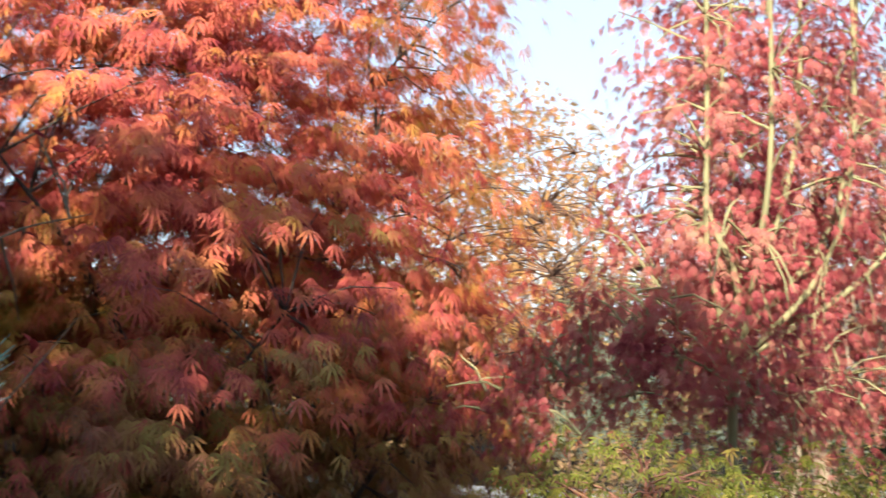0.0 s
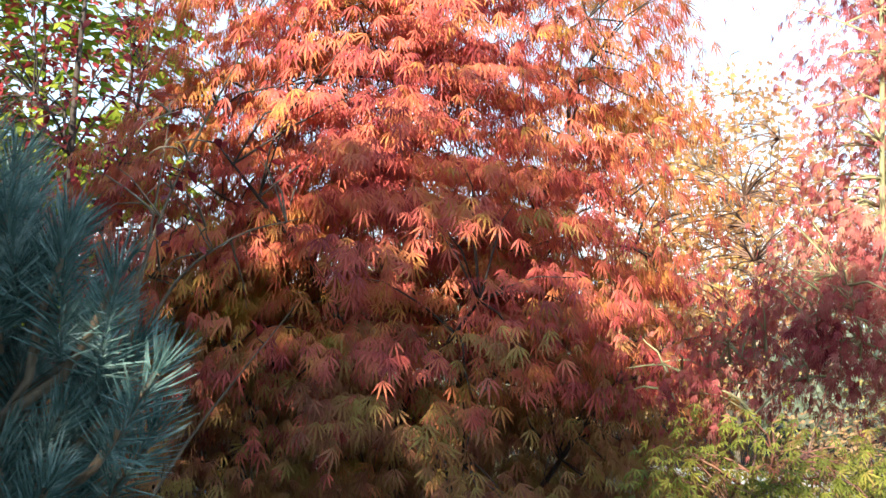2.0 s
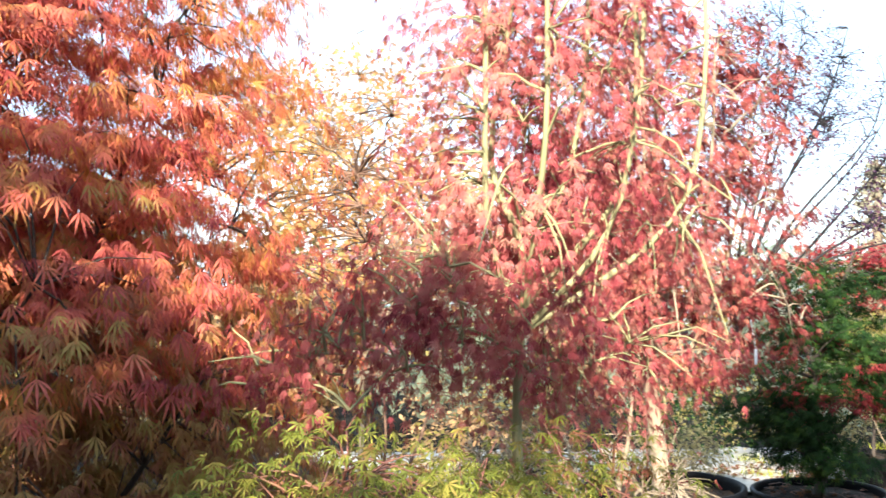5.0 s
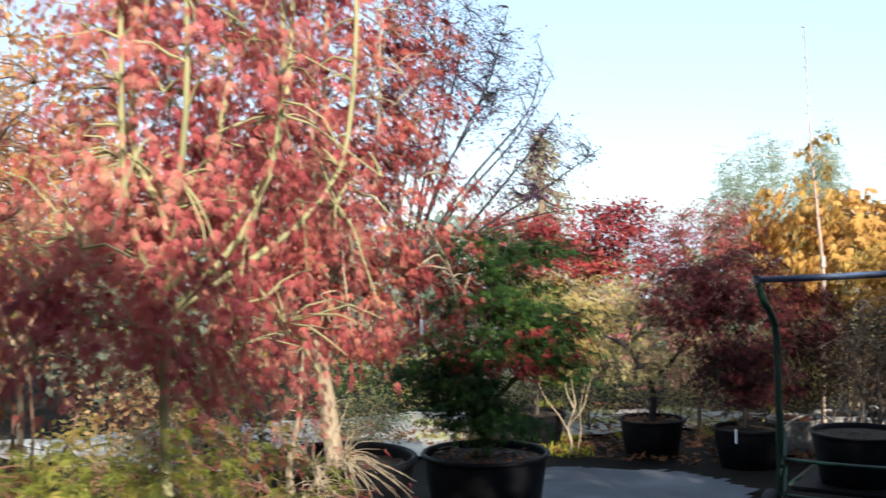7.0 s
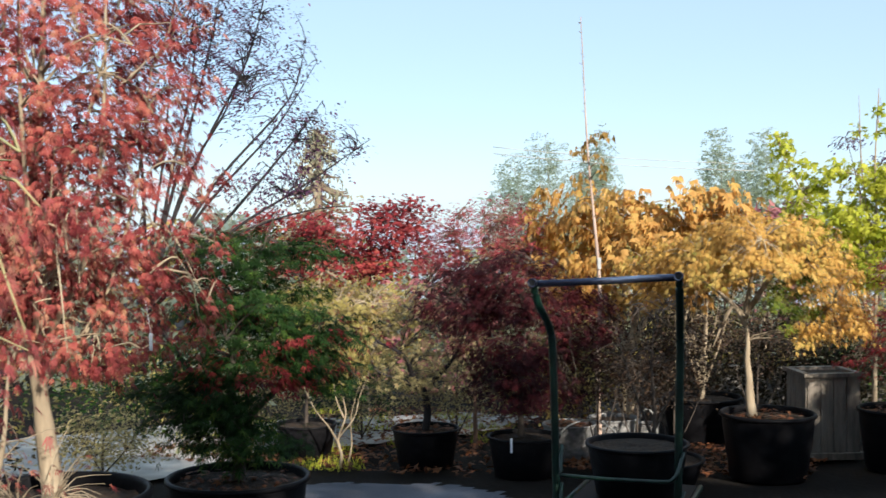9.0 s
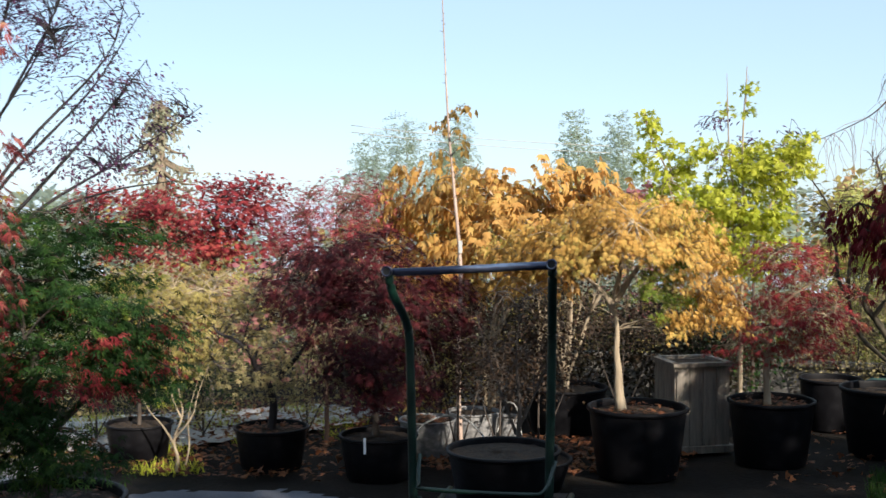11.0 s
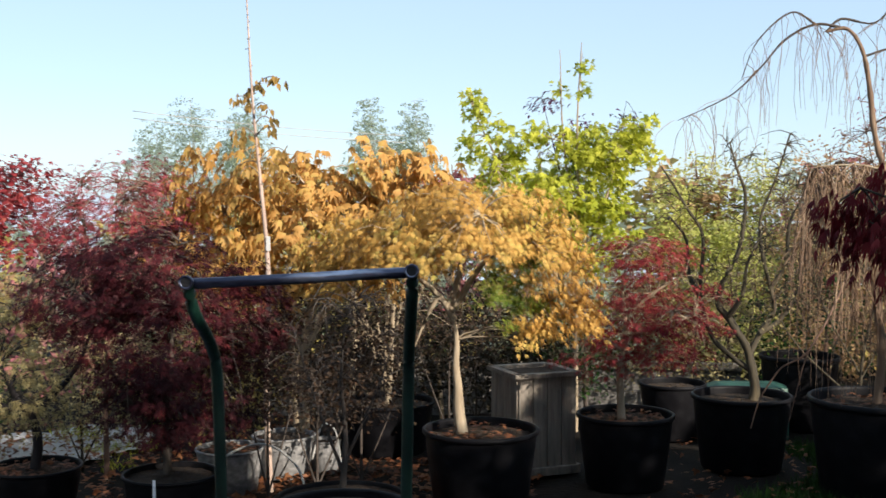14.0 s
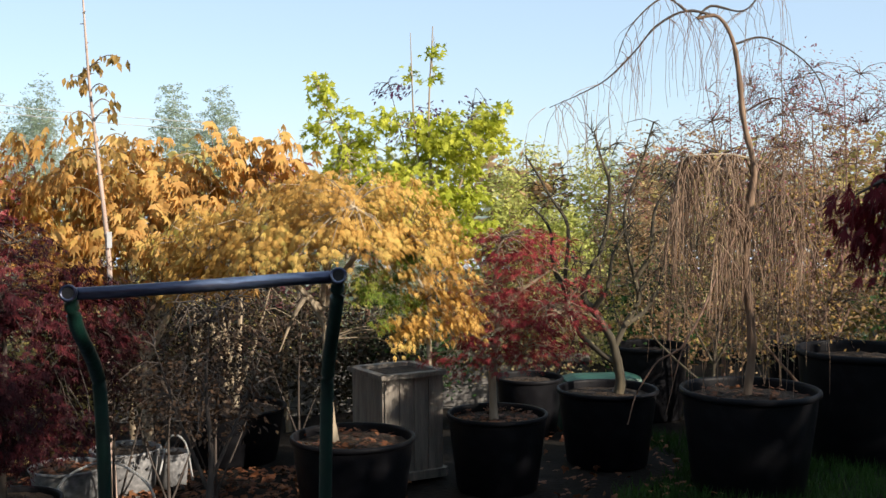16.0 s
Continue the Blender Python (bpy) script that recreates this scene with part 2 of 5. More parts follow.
    "tarp": rough_mat("green_tarp", [(0.010, 0.04, 0.03), (0.02, 0.075, 0.055), (0.035, 0.11, 0.08)], 3, 0.5, 0.4, 20),
    "tag": rough_mat("white_tag", [(0.7, 0.75, 0.8), (0.85, 0.87, 0.9)], 10, 0.5, 0.05, 40),
    "hose": rough_mat("grey_hose", [(0.35, 0.35, 0.33), (0.5, 0.5, 0.48)], 10, 0.5, 0.1, 40),
    # sea paled towards the sky colour, haze painted in
    "sea": rough_mat("sea_water_hazed", [(0.44, 0.50, 0.55), (0.48, 0.54, 0.58)], 0.02, 0.4, 0.2, 0.3),
}


# ---- mesh helpers ----
def quads(name, verts, faces, mat, smooth=False):
    """A mesh from arrays of corners and four-sided faces."""
    me = bpy.data.meshes.new(name)
    v, q = np.asarray(verts, np.float32), np.asarray(faces, np.int32)
    me.vertices.add(len(v)); me.vertices.foreach_set("co", v.ravel())
    me.loops.add(q.size); me.loops.foreach_set("vertex_index", q.ravel())
    me.polygons.add(len(q)); me.polygons.foreach_set("loop_start", np.arange(0, q.size, 4, dtype=np.int32))
    if smooth:
        me.polygons.foreach_set("use_smooth", np.ones(len(q), bool))
    me.materials.append(mat)
    me.update(calc_edges=True); me.validate()
    return me


def part_of(name, me, parent, label=""):
    ob = new(name, me)
    ob.parent = parent
    if label:
        ob["label"] = label
    return ob


def part(name, bm, material, parent, label=""):
    me = bpy.data.meshes.new(name)
    bm.to_mesh(me); bm.free()
    me.materials.append(material)
    return part_of(name, me, parent, label)


def thing(name, x, y, z, label, category, group=""):
    ob = new(name)
    ob.empty_display_size = 0.1
    ob.location = (x, y, z)
    return tagged(ob, label, category, group)


def unit(v):
    v = np.asarray(v, float)
    return v / np.maximum(np.linalg.norm(v, axis=-1, keepdims=True), 1e-9)


class Wood:
    """Gathers round tapered limbs as one mesh."""
    def __init__(self, sides=6):
        self.v, self.f, self.n, self.sides = [], [], 0, sides

    def limb(self, pts, r0, r1, knots=0.0):
        pts = np.asarray(pts, float)
        k, s = len(pts), self.sides
        tan = unit(np.gradient(pts, axis=0))
        ref = np.where(np.abs(tan[:, 2:3]) > 0.9, np.array([[1.0, 0, 0]]), np.array([[0, 0, 1.0]]))
        a = unit(np.cross(tan, ref)); b = np.cross(tan, a)
        r = np.linspace(r0, r1, k) * (1 + knots * rng.uniform(-1, 1, k))
        ang = np.arange(s) * 2 * math.pi / s
        ring = pts[:, None] + r[:, None, None] * (np.cos(ang)[None, :, None] * a[:, None] + np.sin(ang)[None, :, None] * b[:, None])
        self.v.append(ring.reshape(-1, 3))
        i, j = np.meshgrid(np.arange(k - 1), np.arange(s), indexing="ij")
        j2 = (j + 1) % s
        self.f.append(np.stack([i * s + j, i * s + j2, (i + 1) * s + j2, (i + 1) * s + j], -1).reshape(-1, 4) + self.n)
        self.n += k * s

    def part(self, name, mat, parent, label=""):
        return part_of(name, quads(name, np.concatenate(self.v), np.concatenate(self.f), mat, True), parent, label)


def arc(p, q, bow=(0, 0, 0), n=6, wob=0.0):
    """A bent way from p to q."""
    p, q, bow = np.asarray(p, float), np.asarray(q, float), np.asarray(bow, float)
    s = np.linspace(0, 1, n)[:, None]
    out = p + (q - p) * s + bow * 4 * s * (1 - s)
    out[1:-1] += rng.normal(0, wob, (n - 2, 3))
    return out


def spline(pts, n=4):
    """A smooth way through the points."""
    p = np.asarray(pts, float)
    p = np.vstack([2 * p[0] - p[1], p, 2 * p[-1] - p[-2]])
    out = []
    for k in range(1, len(p) - 2):
        for s in np.linspace(0, 1, n, endpoint=False):
            a, b, c, d = p[k - 1], p[k], p[k + 1], p[k + 2]
            out.append(0.5 * (2 * b + (c - a) * s + (2 * a - 5 * b + 4 * c - d) * s * s + (3 * b - a - 3 * c + d) * s ** 3))
    return np.array(out + [p[-2]])


# ---- leaves: x across, y along the leaf, z up ----
def lobed(angles, lengths, width, sag):
    v, f = [(0, 0, 0)], []
    for a, ln in zip(angles, lengths):
        d, p = np.array([math.sin(a), math.cos(a)]), np.array([math.cos(a), -math.sin(a)])
        k = len(v)
        v += [(*(d * ln * 0.45 - p * width), -sag * 0.25 * ln), (*(d * ln), -sag * ln), (*(d * ln * 0.45 + p * width), -sag * 0.25 * ln)]
        f.append((0, k, k + 1, k + 2))
    return np.array(v, float), np.array(f)


LEAF = {
    "lace": lobed([radians(a) for a in (-95, -60, -28, 0, 28, 60, 95)], (0.5, 0.75, 0.95, 1.05, 0.95, 0.75, 0.5), 0.052, 0.35),
    "lace5": lobed([radians(a) for a in (-78, -40, 0, 40, 78)], (0.6, 0.9, 1.05, 0.9, 0.6), 0.07, 0.4),
    "fan": lobed([radians(a) for a in (-56, -28, 0, 28, 56)], (0.72, 0.93, 1.05, 0.93, 0.72), 0.072, 0.4),
    "fringe": lobed([radians(a) for a in (-52, -27, 0, 27, 52)], (0.72, 0.94, 1.1, 0.94, 0.72), 0.052, 0.45),
    "curtain": lobed([radians(a) for a in (-42, -20, 0, 21, 44)], (0.65, 0.92, 1.1, 0.92, 0.65), 0.055, 0.3),
    "tassel": lobed([radians(a) for a in (-34, -16, 0, 17, 36)], (0.7, 0.95, 1.05, 0.95, 0.7), 0.06, 0.25),
    "needle": (np.array([(-0.017, 0, 0), (0.017, 0, 0), (0.017, 0.6, 0.02), (-0.017, 0.6, 0.02), (0.004, 1, -0.02), (-0.004, 1, -0.02)], float), np.array([(0, 1, 2, 3), (3, 2, 4, 5)])),
    "palm": lobed([radians(a) for a in (-85, -42, 0, 42, 85)], (0.55, 0.85, 1.0, 0.85, 0.55), 0.15, 0.2),
    "hand": lobed([radians(a) for a in (-62, -30, 0, 30, 62)], (0.6, 0.9, 1.05, 0.9, 0.6), 0.12, 0.35),
    "broad": lobed([radians(a) for a in (-60, 0, 60)], (0.7, 1.0, 0.7), 0.27, 0.2),
    "oval": (np.array([(0, 0, 0), (-0.24, 0.4, 0.06), (0, 0.45, -0.02), (0.24, 0.4, 0.06), (0, 1, -0.12)], float), np.array([(0, 2, 4, 1), (0, 3, 4, 2)])),
    "flake": (np.array([(0, 0, 0), (0.26, 0.45, 0.05), (0, 1, -0.12), (-0.26, 0.45, 0.05)], float), np.array([(0, 1, 2, 3)])),
    "blade": (np.array([(-0.04, 0, 0), (0.04, 0, 0), (0.02, 0.6, 0.0), (-0.02, 0.6, 0.0), (0.006, 1, -0.12), (-0.006, 1, -0.12)], float), np.array([(0, 1, 2, 3), (3, 2, 4, 5)])),
}


def leaves(kind, pos, axis, up, size, mat, name="crown"):
    tv, tf = LEAF[kind]
    y = unit(axis); x = unit(np.cross(y, up)); z = np.cross(x, y)
    n = len(pos)
    v = pos[:, None] + size[:, None, None] * (tv[None, :, 0:1] * x[:, None] + tv[None, :, 1:2] * y[:, None] + tv[None, :, 2:3] * z[:, None])
    f = tf[None] + (np.arange(n) * len(tv))[:, None, None]
    return quads(name, v.reshape(-1, 3), f.reshape(-1, 4), mat)


def pads(blobs, n, shell=0.45, low=-1.0):
    """Centres of the leaf sprays: in the outer part of the blobs (x, y, z, radius, height radius)."""
    b = np.array(blobs, float)
    w = b[:, 3] * b[:, 4]
    pick = rng.choice(len(b), n, p=w / w.sum())
    d = unit(rng.normal(size=(n, 3)))
    d[:, 2] = np.where(d[:, 2] < low, -d[:, 2], d[:, 2])
    rho = shell + (1 - shell) * rng.random(n) ** 0.7
    e = b[pick]
    return e[:, :3] + d * rho[:, None] * np.stack([e[:, 3], e[:, 3], e[:, 4]], -1), pick


def sprays(centre, where, per, spread, flat, droop, size, jitter=0.5):
    """Leaves round each spray's centre, pointing away from the trunk and hanging by droop."""
    n = len(where)
    out = where - centre
    out[:, 2] *= 0.3
    out = unit(out)
    off = rng.normal(size=(n, per, 3)) * np.array([spread, spread, spread * flat])
    along = (off * out[:, None]).sum(-1)
    off[..., 2] -= np.abs(along) * droop * 0.7
    pos = (where[:, None] + off).reshape(-1, 3)
    ax = np.repeat(out, per, 0) + rng.normal(0, jitter, (n * per, 3))
    ax[:, 2] = ax[:, 2] * 0.5 - droop * rng.uniform(0.5, 1.3, n * per)
    up = np.tile([0, 0, 1.0], (n * per, 1)) + rng.normal(0, 0.35 if jitter < 0.9 else 1.2, (n * per, 3)) + np.repeat(out, per, 0) * 0.4
    sz = size * rng.uniform(0.65, 1.25, n * per)
    return pos, ax, up, sz


def tree(name, base, stems, blobs, leaf, mat, n_pads, per, spread, size, bark, label, droop=0.6, flat=0.35, r=0.03,
         shell=0.45, low=-1.0, twigs=0.5, group="", jitter=0.5, category="tree", twig_r=0.0027, hub=0.24,
         limb=(0.6, 0.09), tier=0.0, lower=None):
    """stems: ways of the trunk and its main forks from the base, in metres from it; blobs: the crown's clumps, from the
    base too.
    tier: height between the layers of a layered crown; lower: a leaf colour that puts shade into the low inner foliage,
    its height and the width of the change."""
    t = thing(name, *base, label, category, group)
    trunk = Wood(8)
    first = spline(stems[0])
    trunk.limb(first, r, r * 0.14, 0.06)
    trunk.part("trunk", M[bark], t)
    wood, nodes = Wood(3), [first[len(first) // 3:]]
    for s in stems[1:]:
        way = spline(s)
        one = Wood(7)
        steep = abs(s[-1][2] - s[0][2]) / max(0.05, math.dist(s[0], s[-1])) if limb[0] != 0.6 else 1.0
        k = 0.35 + 0.65 * steep
        one.limb(way, r * limb[0] * k, r * limb[1] * k, 0.08); nodes.append(way[len(way) // 3:])
        one.part("limb", M[bark], t)
    nodes = np.concatenate(nodes)
    where, pick = pads(blobs, n_pads, shell, low)
    b = np.array(blobs, float)
    if tier:
        away = np.linalg.norm(where[:, :2] - b[:, :2].mean(0), axis=1)
        lift = where[:, 2] + 0.35 * away + 0.05 * np.sin(where[:, 0] * 7) + 0.05 * np.sin(where[:, 1] * 6 + 1)
        where[:, 2] += (np.round(lift / tier) * tier - lift) * 0.7
    hubs = []
    for e in b:
        p = nodes[np.argmin(np.linalg.norm(nodes - e[:3] + np.array([0, 0, 0.25 * e[4]]), axis=1))]
        for _ in range(3):
            q = e[:3] + rng.normal(0, 0.33, 3) * np.array([e[3], e[3], e[4]])
            way = arc(p, q, (0, 0, 0.10 * np.linalg.norm(q - p)), 7, 0.02 * np.linalg.norm(q - p))
            wood.limb(way, r * hub, r * hub * 0.35); hubs.append(way[2:])
    hubs = np.concatenate(hubs + [nodes])
    for p in where[rng.random(len(where)) < twigs]:
        h = hubs[np.argmin(np.linalg.norm(hubs - p, axis=1) + rng.random(len(hubs)) * 0.1)]
        dist = np.linalg.norm(p - h)
        wood.limb(arc(h, p, (0, 0, 0.12 * dist), 4, 0.03 * dist), twig_r * 1.6, twig_r * 0.5)
    tagged(wood.part("twig_mass", M[bark], t), kind="stuff")
    centre = b[:, :3].mean(0)
    below = np.zeros(len(where), bool)
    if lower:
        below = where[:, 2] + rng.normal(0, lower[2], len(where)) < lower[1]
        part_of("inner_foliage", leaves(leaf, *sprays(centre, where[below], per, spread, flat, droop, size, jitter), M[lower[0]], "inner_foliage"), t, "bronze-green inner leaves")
    part_of("crown", leaves(leaf, *sprays(centre, where[~below], per, spread, flat, droop, size, jitter), M[mat]), t)
    return t


def lathe(profile, seg=40):
    bm = bmesh.new()
    rings = [[bm.verts.new((rr * math.cos(2 * math.pi * k / seg), rr * math.sin(2 * math.pi * k / seg), z)) for k in range(seg)] for rr, z in profile]
    for a, b in zip(rings, rings[1:]):
        for k in range(seg):
            bm.faces.new((a[k], a[(k + 1) % seg], b[(k + 1) % seg], b[k])).smooth = True
    return bm


def pipe(pts, r, seg=10):
    w = Wood(seg)
    w.limb(pts, r, r)
    bm = bmesh.new()
    vs = [bm.verts.new(c) for c in np.concatenate(w.v)]
    for q in np.concatenate(w.f):
        bm.faces.new([vs[k] for k in q]).smooth = True
    bm.faces.new(vs[:seg][::-1]); bm.faces.new(vs[-seg:])
    return bm


def box(sx, sy, sz, bevel=0.004, at=(0, 0, 0)):
    bm = bmesh.new()
    bmesh.ops.create_cube(bm, size=1)
    bmesh.ops.scale(bm, vec=(sx, sy, sz), verts=bm.verts)
    bmesh.ops.bevel(bm, geom=bm.edges, offset=bevel, segments=2, affect="EDGES", profile=0.6)
    bmesh.ops.translate(bm, vec=at, verts=bm.verts)
    return bm


# ---- ground ----
def lie(x, y):
    """The ground's height: level by the camera, falling away beyond the cart towards the water."""
    x, y = np.asarray(x, float), np.asarray(y, float)
    d = np.clip(y - 2.5, 0, 12)
    west = np.clip(-x, 0, 8) * np.clip((y + 1) / 6, 0, 1)
    z = -0.045 * d - 0.043 * west
    far = np.clip(np.hypot(x, y) - 16, 0, 150)
    return z - far * 0.075


def build_ground():
    s = np.concatenate([-np.geomspace(4500, 12.5, 26), np.linspace(-12, 12, 97), np.geomspace(12.5, 4500, 26)])
    x, y = np.meshgrid(s, s, indexing="ij")
    z = lie(x, y) + 0.012 * np.sin(x * 3.1 + y) * np.sin(y * 2.3)
    n = len(s)
    i, j = np.meshgrid(np.arange(n - 1), np.arange(n - 1), indexing="ij")
    f = np.stack([i * n + j, (i + 1) * n + j, (i + 1) * n + j + 1, i * n + j + 1], -1).reshape(-1, 4)
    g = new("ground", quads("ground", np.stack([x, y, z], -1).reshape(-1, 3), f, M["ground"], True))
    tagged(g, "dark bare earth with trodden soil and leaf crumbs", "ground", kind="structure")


def patch(name, outline, mat, label, category, lift=0.02, cell=0.15):
    """A thin covering that follows the ground inside an outline."""
    o = np.array(outline, float)
    xs, ys = np.arange(o[:, 0].min(), o[:, 0].max(), cell), np.arange(o[:, 1].min(), o[:, 1].max(), cell)
    X, Y = np.meshgrid(np.append(xs, xs[-1] + cell), np.append(ys, ys[-1] + cell), indexing="ij")
    inside = np.zeros((len(xs), len(ys)), bool)
    cx, cy = np.meshgrid(xs + cell / 2, ys + cell / 2, indexing="ij")
    cx, cy = cx + rng.normal(0, cell * 0.4, cx.shape), cy + rng.normal(0, cell * 0.4, cy.shape)
    k = len(o) - 1
    for q in range(len(o)):
        (x0, y0), (x1, y1) = o[k], o[q]
        hit = ((y0 > cy) != (y1 > cy)) & (cx < (x1 - x0) * (cy - y0) / (y1 - y0 + 1e-9) + x0)
        inside ^= hit
        k = q
    n = Y.shape[1]
    i, j = np.nonzero(inside)
    f = np.stack([i * n + j, (i + 1) * n + j, (i + 1) * n + j + 1, i * n + j + 1], -1)
    Z = lie(X, Y) + lift + 0.012 * np.sin(X * 3.1 + Y) * np.sin(Y * 2.3)
    ob = new(name, quads(name, np.stack([X, Y, Z], -1).reshape(-1, 3), f, mat, True))
    return tagged(ob, label, category, kind="structure")


build_ground()
patch("path", [(-1.6, -1.0), (0.6, -1.6), (0.3, 0.8), (-0.3, 2.0), (-1.2, 3.0), (-1.5, 4.2), (-2.3, 4.6), (-3.0, 4.5), (-3.3, 4.0), (-3.0, 3.3), (-2.7, 3.0), (-1.9, 2.2), (-1.8, 0.6)],
      M["asphalt"], "dark blue-grey asphalt path with worn edges", "path", 0.03, 0.06)
patch("gravel_yard", [(-7.4, 2.0), (-4.6, 2.4), (-4.2, 4.4), (-4.5, 5.6), (-3.8, 6.3), (-3.2, 7.4), (-3.2, 8.6), (-4, 8.6), (-6.4, 7.2), (-7.6, 5)], M["gravel"],
      "pale sunlit gravel yard behind the pots", "gravel", 0.03, 0.12)


patch("gravel_bed", [(-4.2, -1.6), (-1.5, -1.4), (-1.3, 0.2), (-1.8, 0.5), (-3.2, 0.9), (-4.2, 1.0)], M["gravel"], "pale gravel between the trees", "gravel", 0.025, 0.1)


def blades(name, x0, x1, y0, y1, n, label, keep=None, mat="grass"):
    x, y = rng.uniform(x0, x1, n), rng.uniform(y0, y1, n)
    if keep is not None:
        k = keep(x, y); x, y = x[k], y[k]
    pos = np.stack([x, y, lie(x, y) + 0.0], -1)
    ax = np.stack([rng.normal(0, 0.35, len(x)), rng.normal(0, 0.35, len(x)), np.ones(len(x))], -1)
    up = unit(rng.normal(size=(len(x), 3)) * np.array([1, 1, 0.1]))
    ob = new(name, leaves("blade", pos, ax, up, rng.uniform(0.04, 0.09, len(x)) * 1.2, M[mat], name))
    return tagged(ob, label, "grass", kind="stuff")


blades("lawn_grass", 0.9, 4.0, 5.0, 7.9, 22000, "short green lawn grass in shade", lambda x, y: x > 0.95 + 0.2 * np.sin(y * 3) + 0.35 * (y - 6.0))

blades("weedy_grass", -6.0, -3.0, 5.0, 8.6, 12000, "thin weedy yellow-green grass on the gravel", lambda x, y: np.sin(x * 4.1 + np.sin(y * 3)) * np.sin(y * 5.3 + x) > 0.5, "lime")


def litter(n, x0, x1, y0, y1):
    x, y = rng.uniform(x0, x1, n), rng.uniform(y0, y1, n)
    pos = np.stack([x, y, lie(x, y) + 0.045], -1)
    ax = rng.normal(size=(n, 3)) * np.array([1, 1, 0.25])
    up = np.array([0, 0, 1.0]) + rng.normal(0, 0.3, (n, 3))
    ob = new("fallen_leaves", leaves("broad", pos, ax, up, rng.uniform(0.025, 0.055, n), M["litter"], "fallen_leaves"))
    tagged(ob, "scattered dry brown and red fallen leaves", "leaf litter", kind="stuff")


litter(2600, -5.5, -2.2, 4.9, 9.0)
litter(1500, -2.2, -0.2, 5.5, 7.0)
litter(260, 0.35, 1.5, 5.4, 8.5)
sea = new("water", quads("water", [(-4500, 170, -11.6), (4500, 170, -11.6), (4500, 4600, -11.6), (-4500, 4600, -11.6)], [(0, 1, 2, 3)], M["sea"]))
tagged(sea, "distant blue sea beyond the trees", "sea", kind="structure")


# ---- pots ----
def pot_meshes():
    """One nursery pot of unit radius and height 1.5: body with rolled rim and ribs, and its soil."""
    body = [(0.0, 0.0), (0.78, 0.0), (0.80, 0.03), (0.935, 1.10), (0.958, 1.36), (0.96, 1.42)]
    rim = [(0.955, 1.40), (0.985, 1.40), (1.008, 1.415), (1.012, 1.44), (1.012, 1.46), (1.005, 1.485), (0.985, 1.498), (0.96, 1.495), (0.945, 1.48), (0.94, 1.44), (0.93, 1.15)]
    out = {}
    for nm, prof, mat in (("body", body, "plastic"), ("rim", rim, "plastic")):
        bm = lathe(prof)
        me = bpy.data.meshes.new(nm); bm.to_mesh(me); bm.free(); me.materials.append(M[mat]); out[nm] = me
    k, seg = 8, 40
    bm = bmesh.new()
    c = bm.verts.new((0, 0, 1.40))
    rings = []
    for q in range(1, k):
        rr = 0.947 * q / (k - 1)
        rings.append([bm.verts.new((rr * math.cos(2 * math.pi * s / seg), rr * math.sin(2 * math.pi * s / seg), 1.33 + 0.06 * (1 - rr) + rng.uniform(-0.02, 0.02))) for s in range(seg)])
    for s in range(seg):
        bm.faces.new((c, rings[0][s], rings[0][(s + 1) % seg]))
        for a, b in zip(rings, rings[1:]):
            bm.faces.new((a[s], b[s], b[(s + 1) % seg], a[(s + 1) % seg]))
    me = bpy.data.meshes.new("soil"); bm.to_mesh(me); bm.free(); me.materials.append(M["soil"]); out["soil"] = me
    return out


POT = pot_meshes()


def pot(x, y, r, top, label="black plastic nursery pot with a rolled rim", mat=None, base=None):
    """A pot that stands on the ground, with its rim at the height top."""
    z = float(lie(x, y)) + 0.02 if base is None else base
    h = (top - z) / 1.5
    p = thing("nursery_pot", x, y, z, label, "pot", "nursery pots")
    for nm, me in POT.items():
        o = part_of(nm, me, p)
        o.scale = (r, r, h)
        if mat and nm != "soil":
            o.data = me.copy(); o.data.materials[0] = M[mat]
    return z + h * 1.38


SOIL = {}
for key, x, y, r, top in (
        ("red2", -2.27, 1.23, 0.37, 0.52), ("green", -2.25, 2.36, 0.34, 0.36), ("back", -4.0, 5.5, 0.24, -0.02), ("a", -2.87, 5.39, 0.25, 0.05),
        ("dark", -2.01, 5.22, 0.25, 0.09), ("yellow", -0.45, 5.66, 0.31, 0.29), ("small", 0.30, 6.32, 0.28, 0.27), ("mtr", 1.01, 7.02, 0.31, 0.28),
        ("weep", 1.69, 6.29, 0.38, 0.41), ("b1", 1.58, 8.74, 0.30, 0.30), ("b2", 2.73, 8.54, 0.32, 0.36), ("b3", 2.62, 7.15, 0.40, 0.50), ("b4", 0.61, 8.08, 0.24, 0.17),
        ("multi", -1.35, 7.4, 0.33, 0.10), ("b5", 3.6, 7.9, 0.4, 0.5), ("cartpot", -1.05, 5.05, 0.33, 0.05), ("pale", -1.83, 6.55, 0.2, 0.02), ("fork", -2.07, 0.78, 0.16, 0.22), ("grey", -2.0, 6.05, 0.2, 0.04), ("slim", -1.58, 6.62, 0.1, -0.02)):
    SOIL[key] = pot(x, y, r, top, "small grey plastic pot" if key in ("pale", "grey", "slim") else "black plastic nursery pot with a rolled rim", "plastic_grey" if key in ("pale", "grey", "slim") else None)


# ---- trees near the start ----
tree("orange_maple", (-1.36, -2.03, 0.0),
     [[(0, 0, 0), (0.03, 0.02, 0.5), (-0.04, 0.0, 1.0), (0.02, 0.03, 1.6), (0, 0, 2.2)],
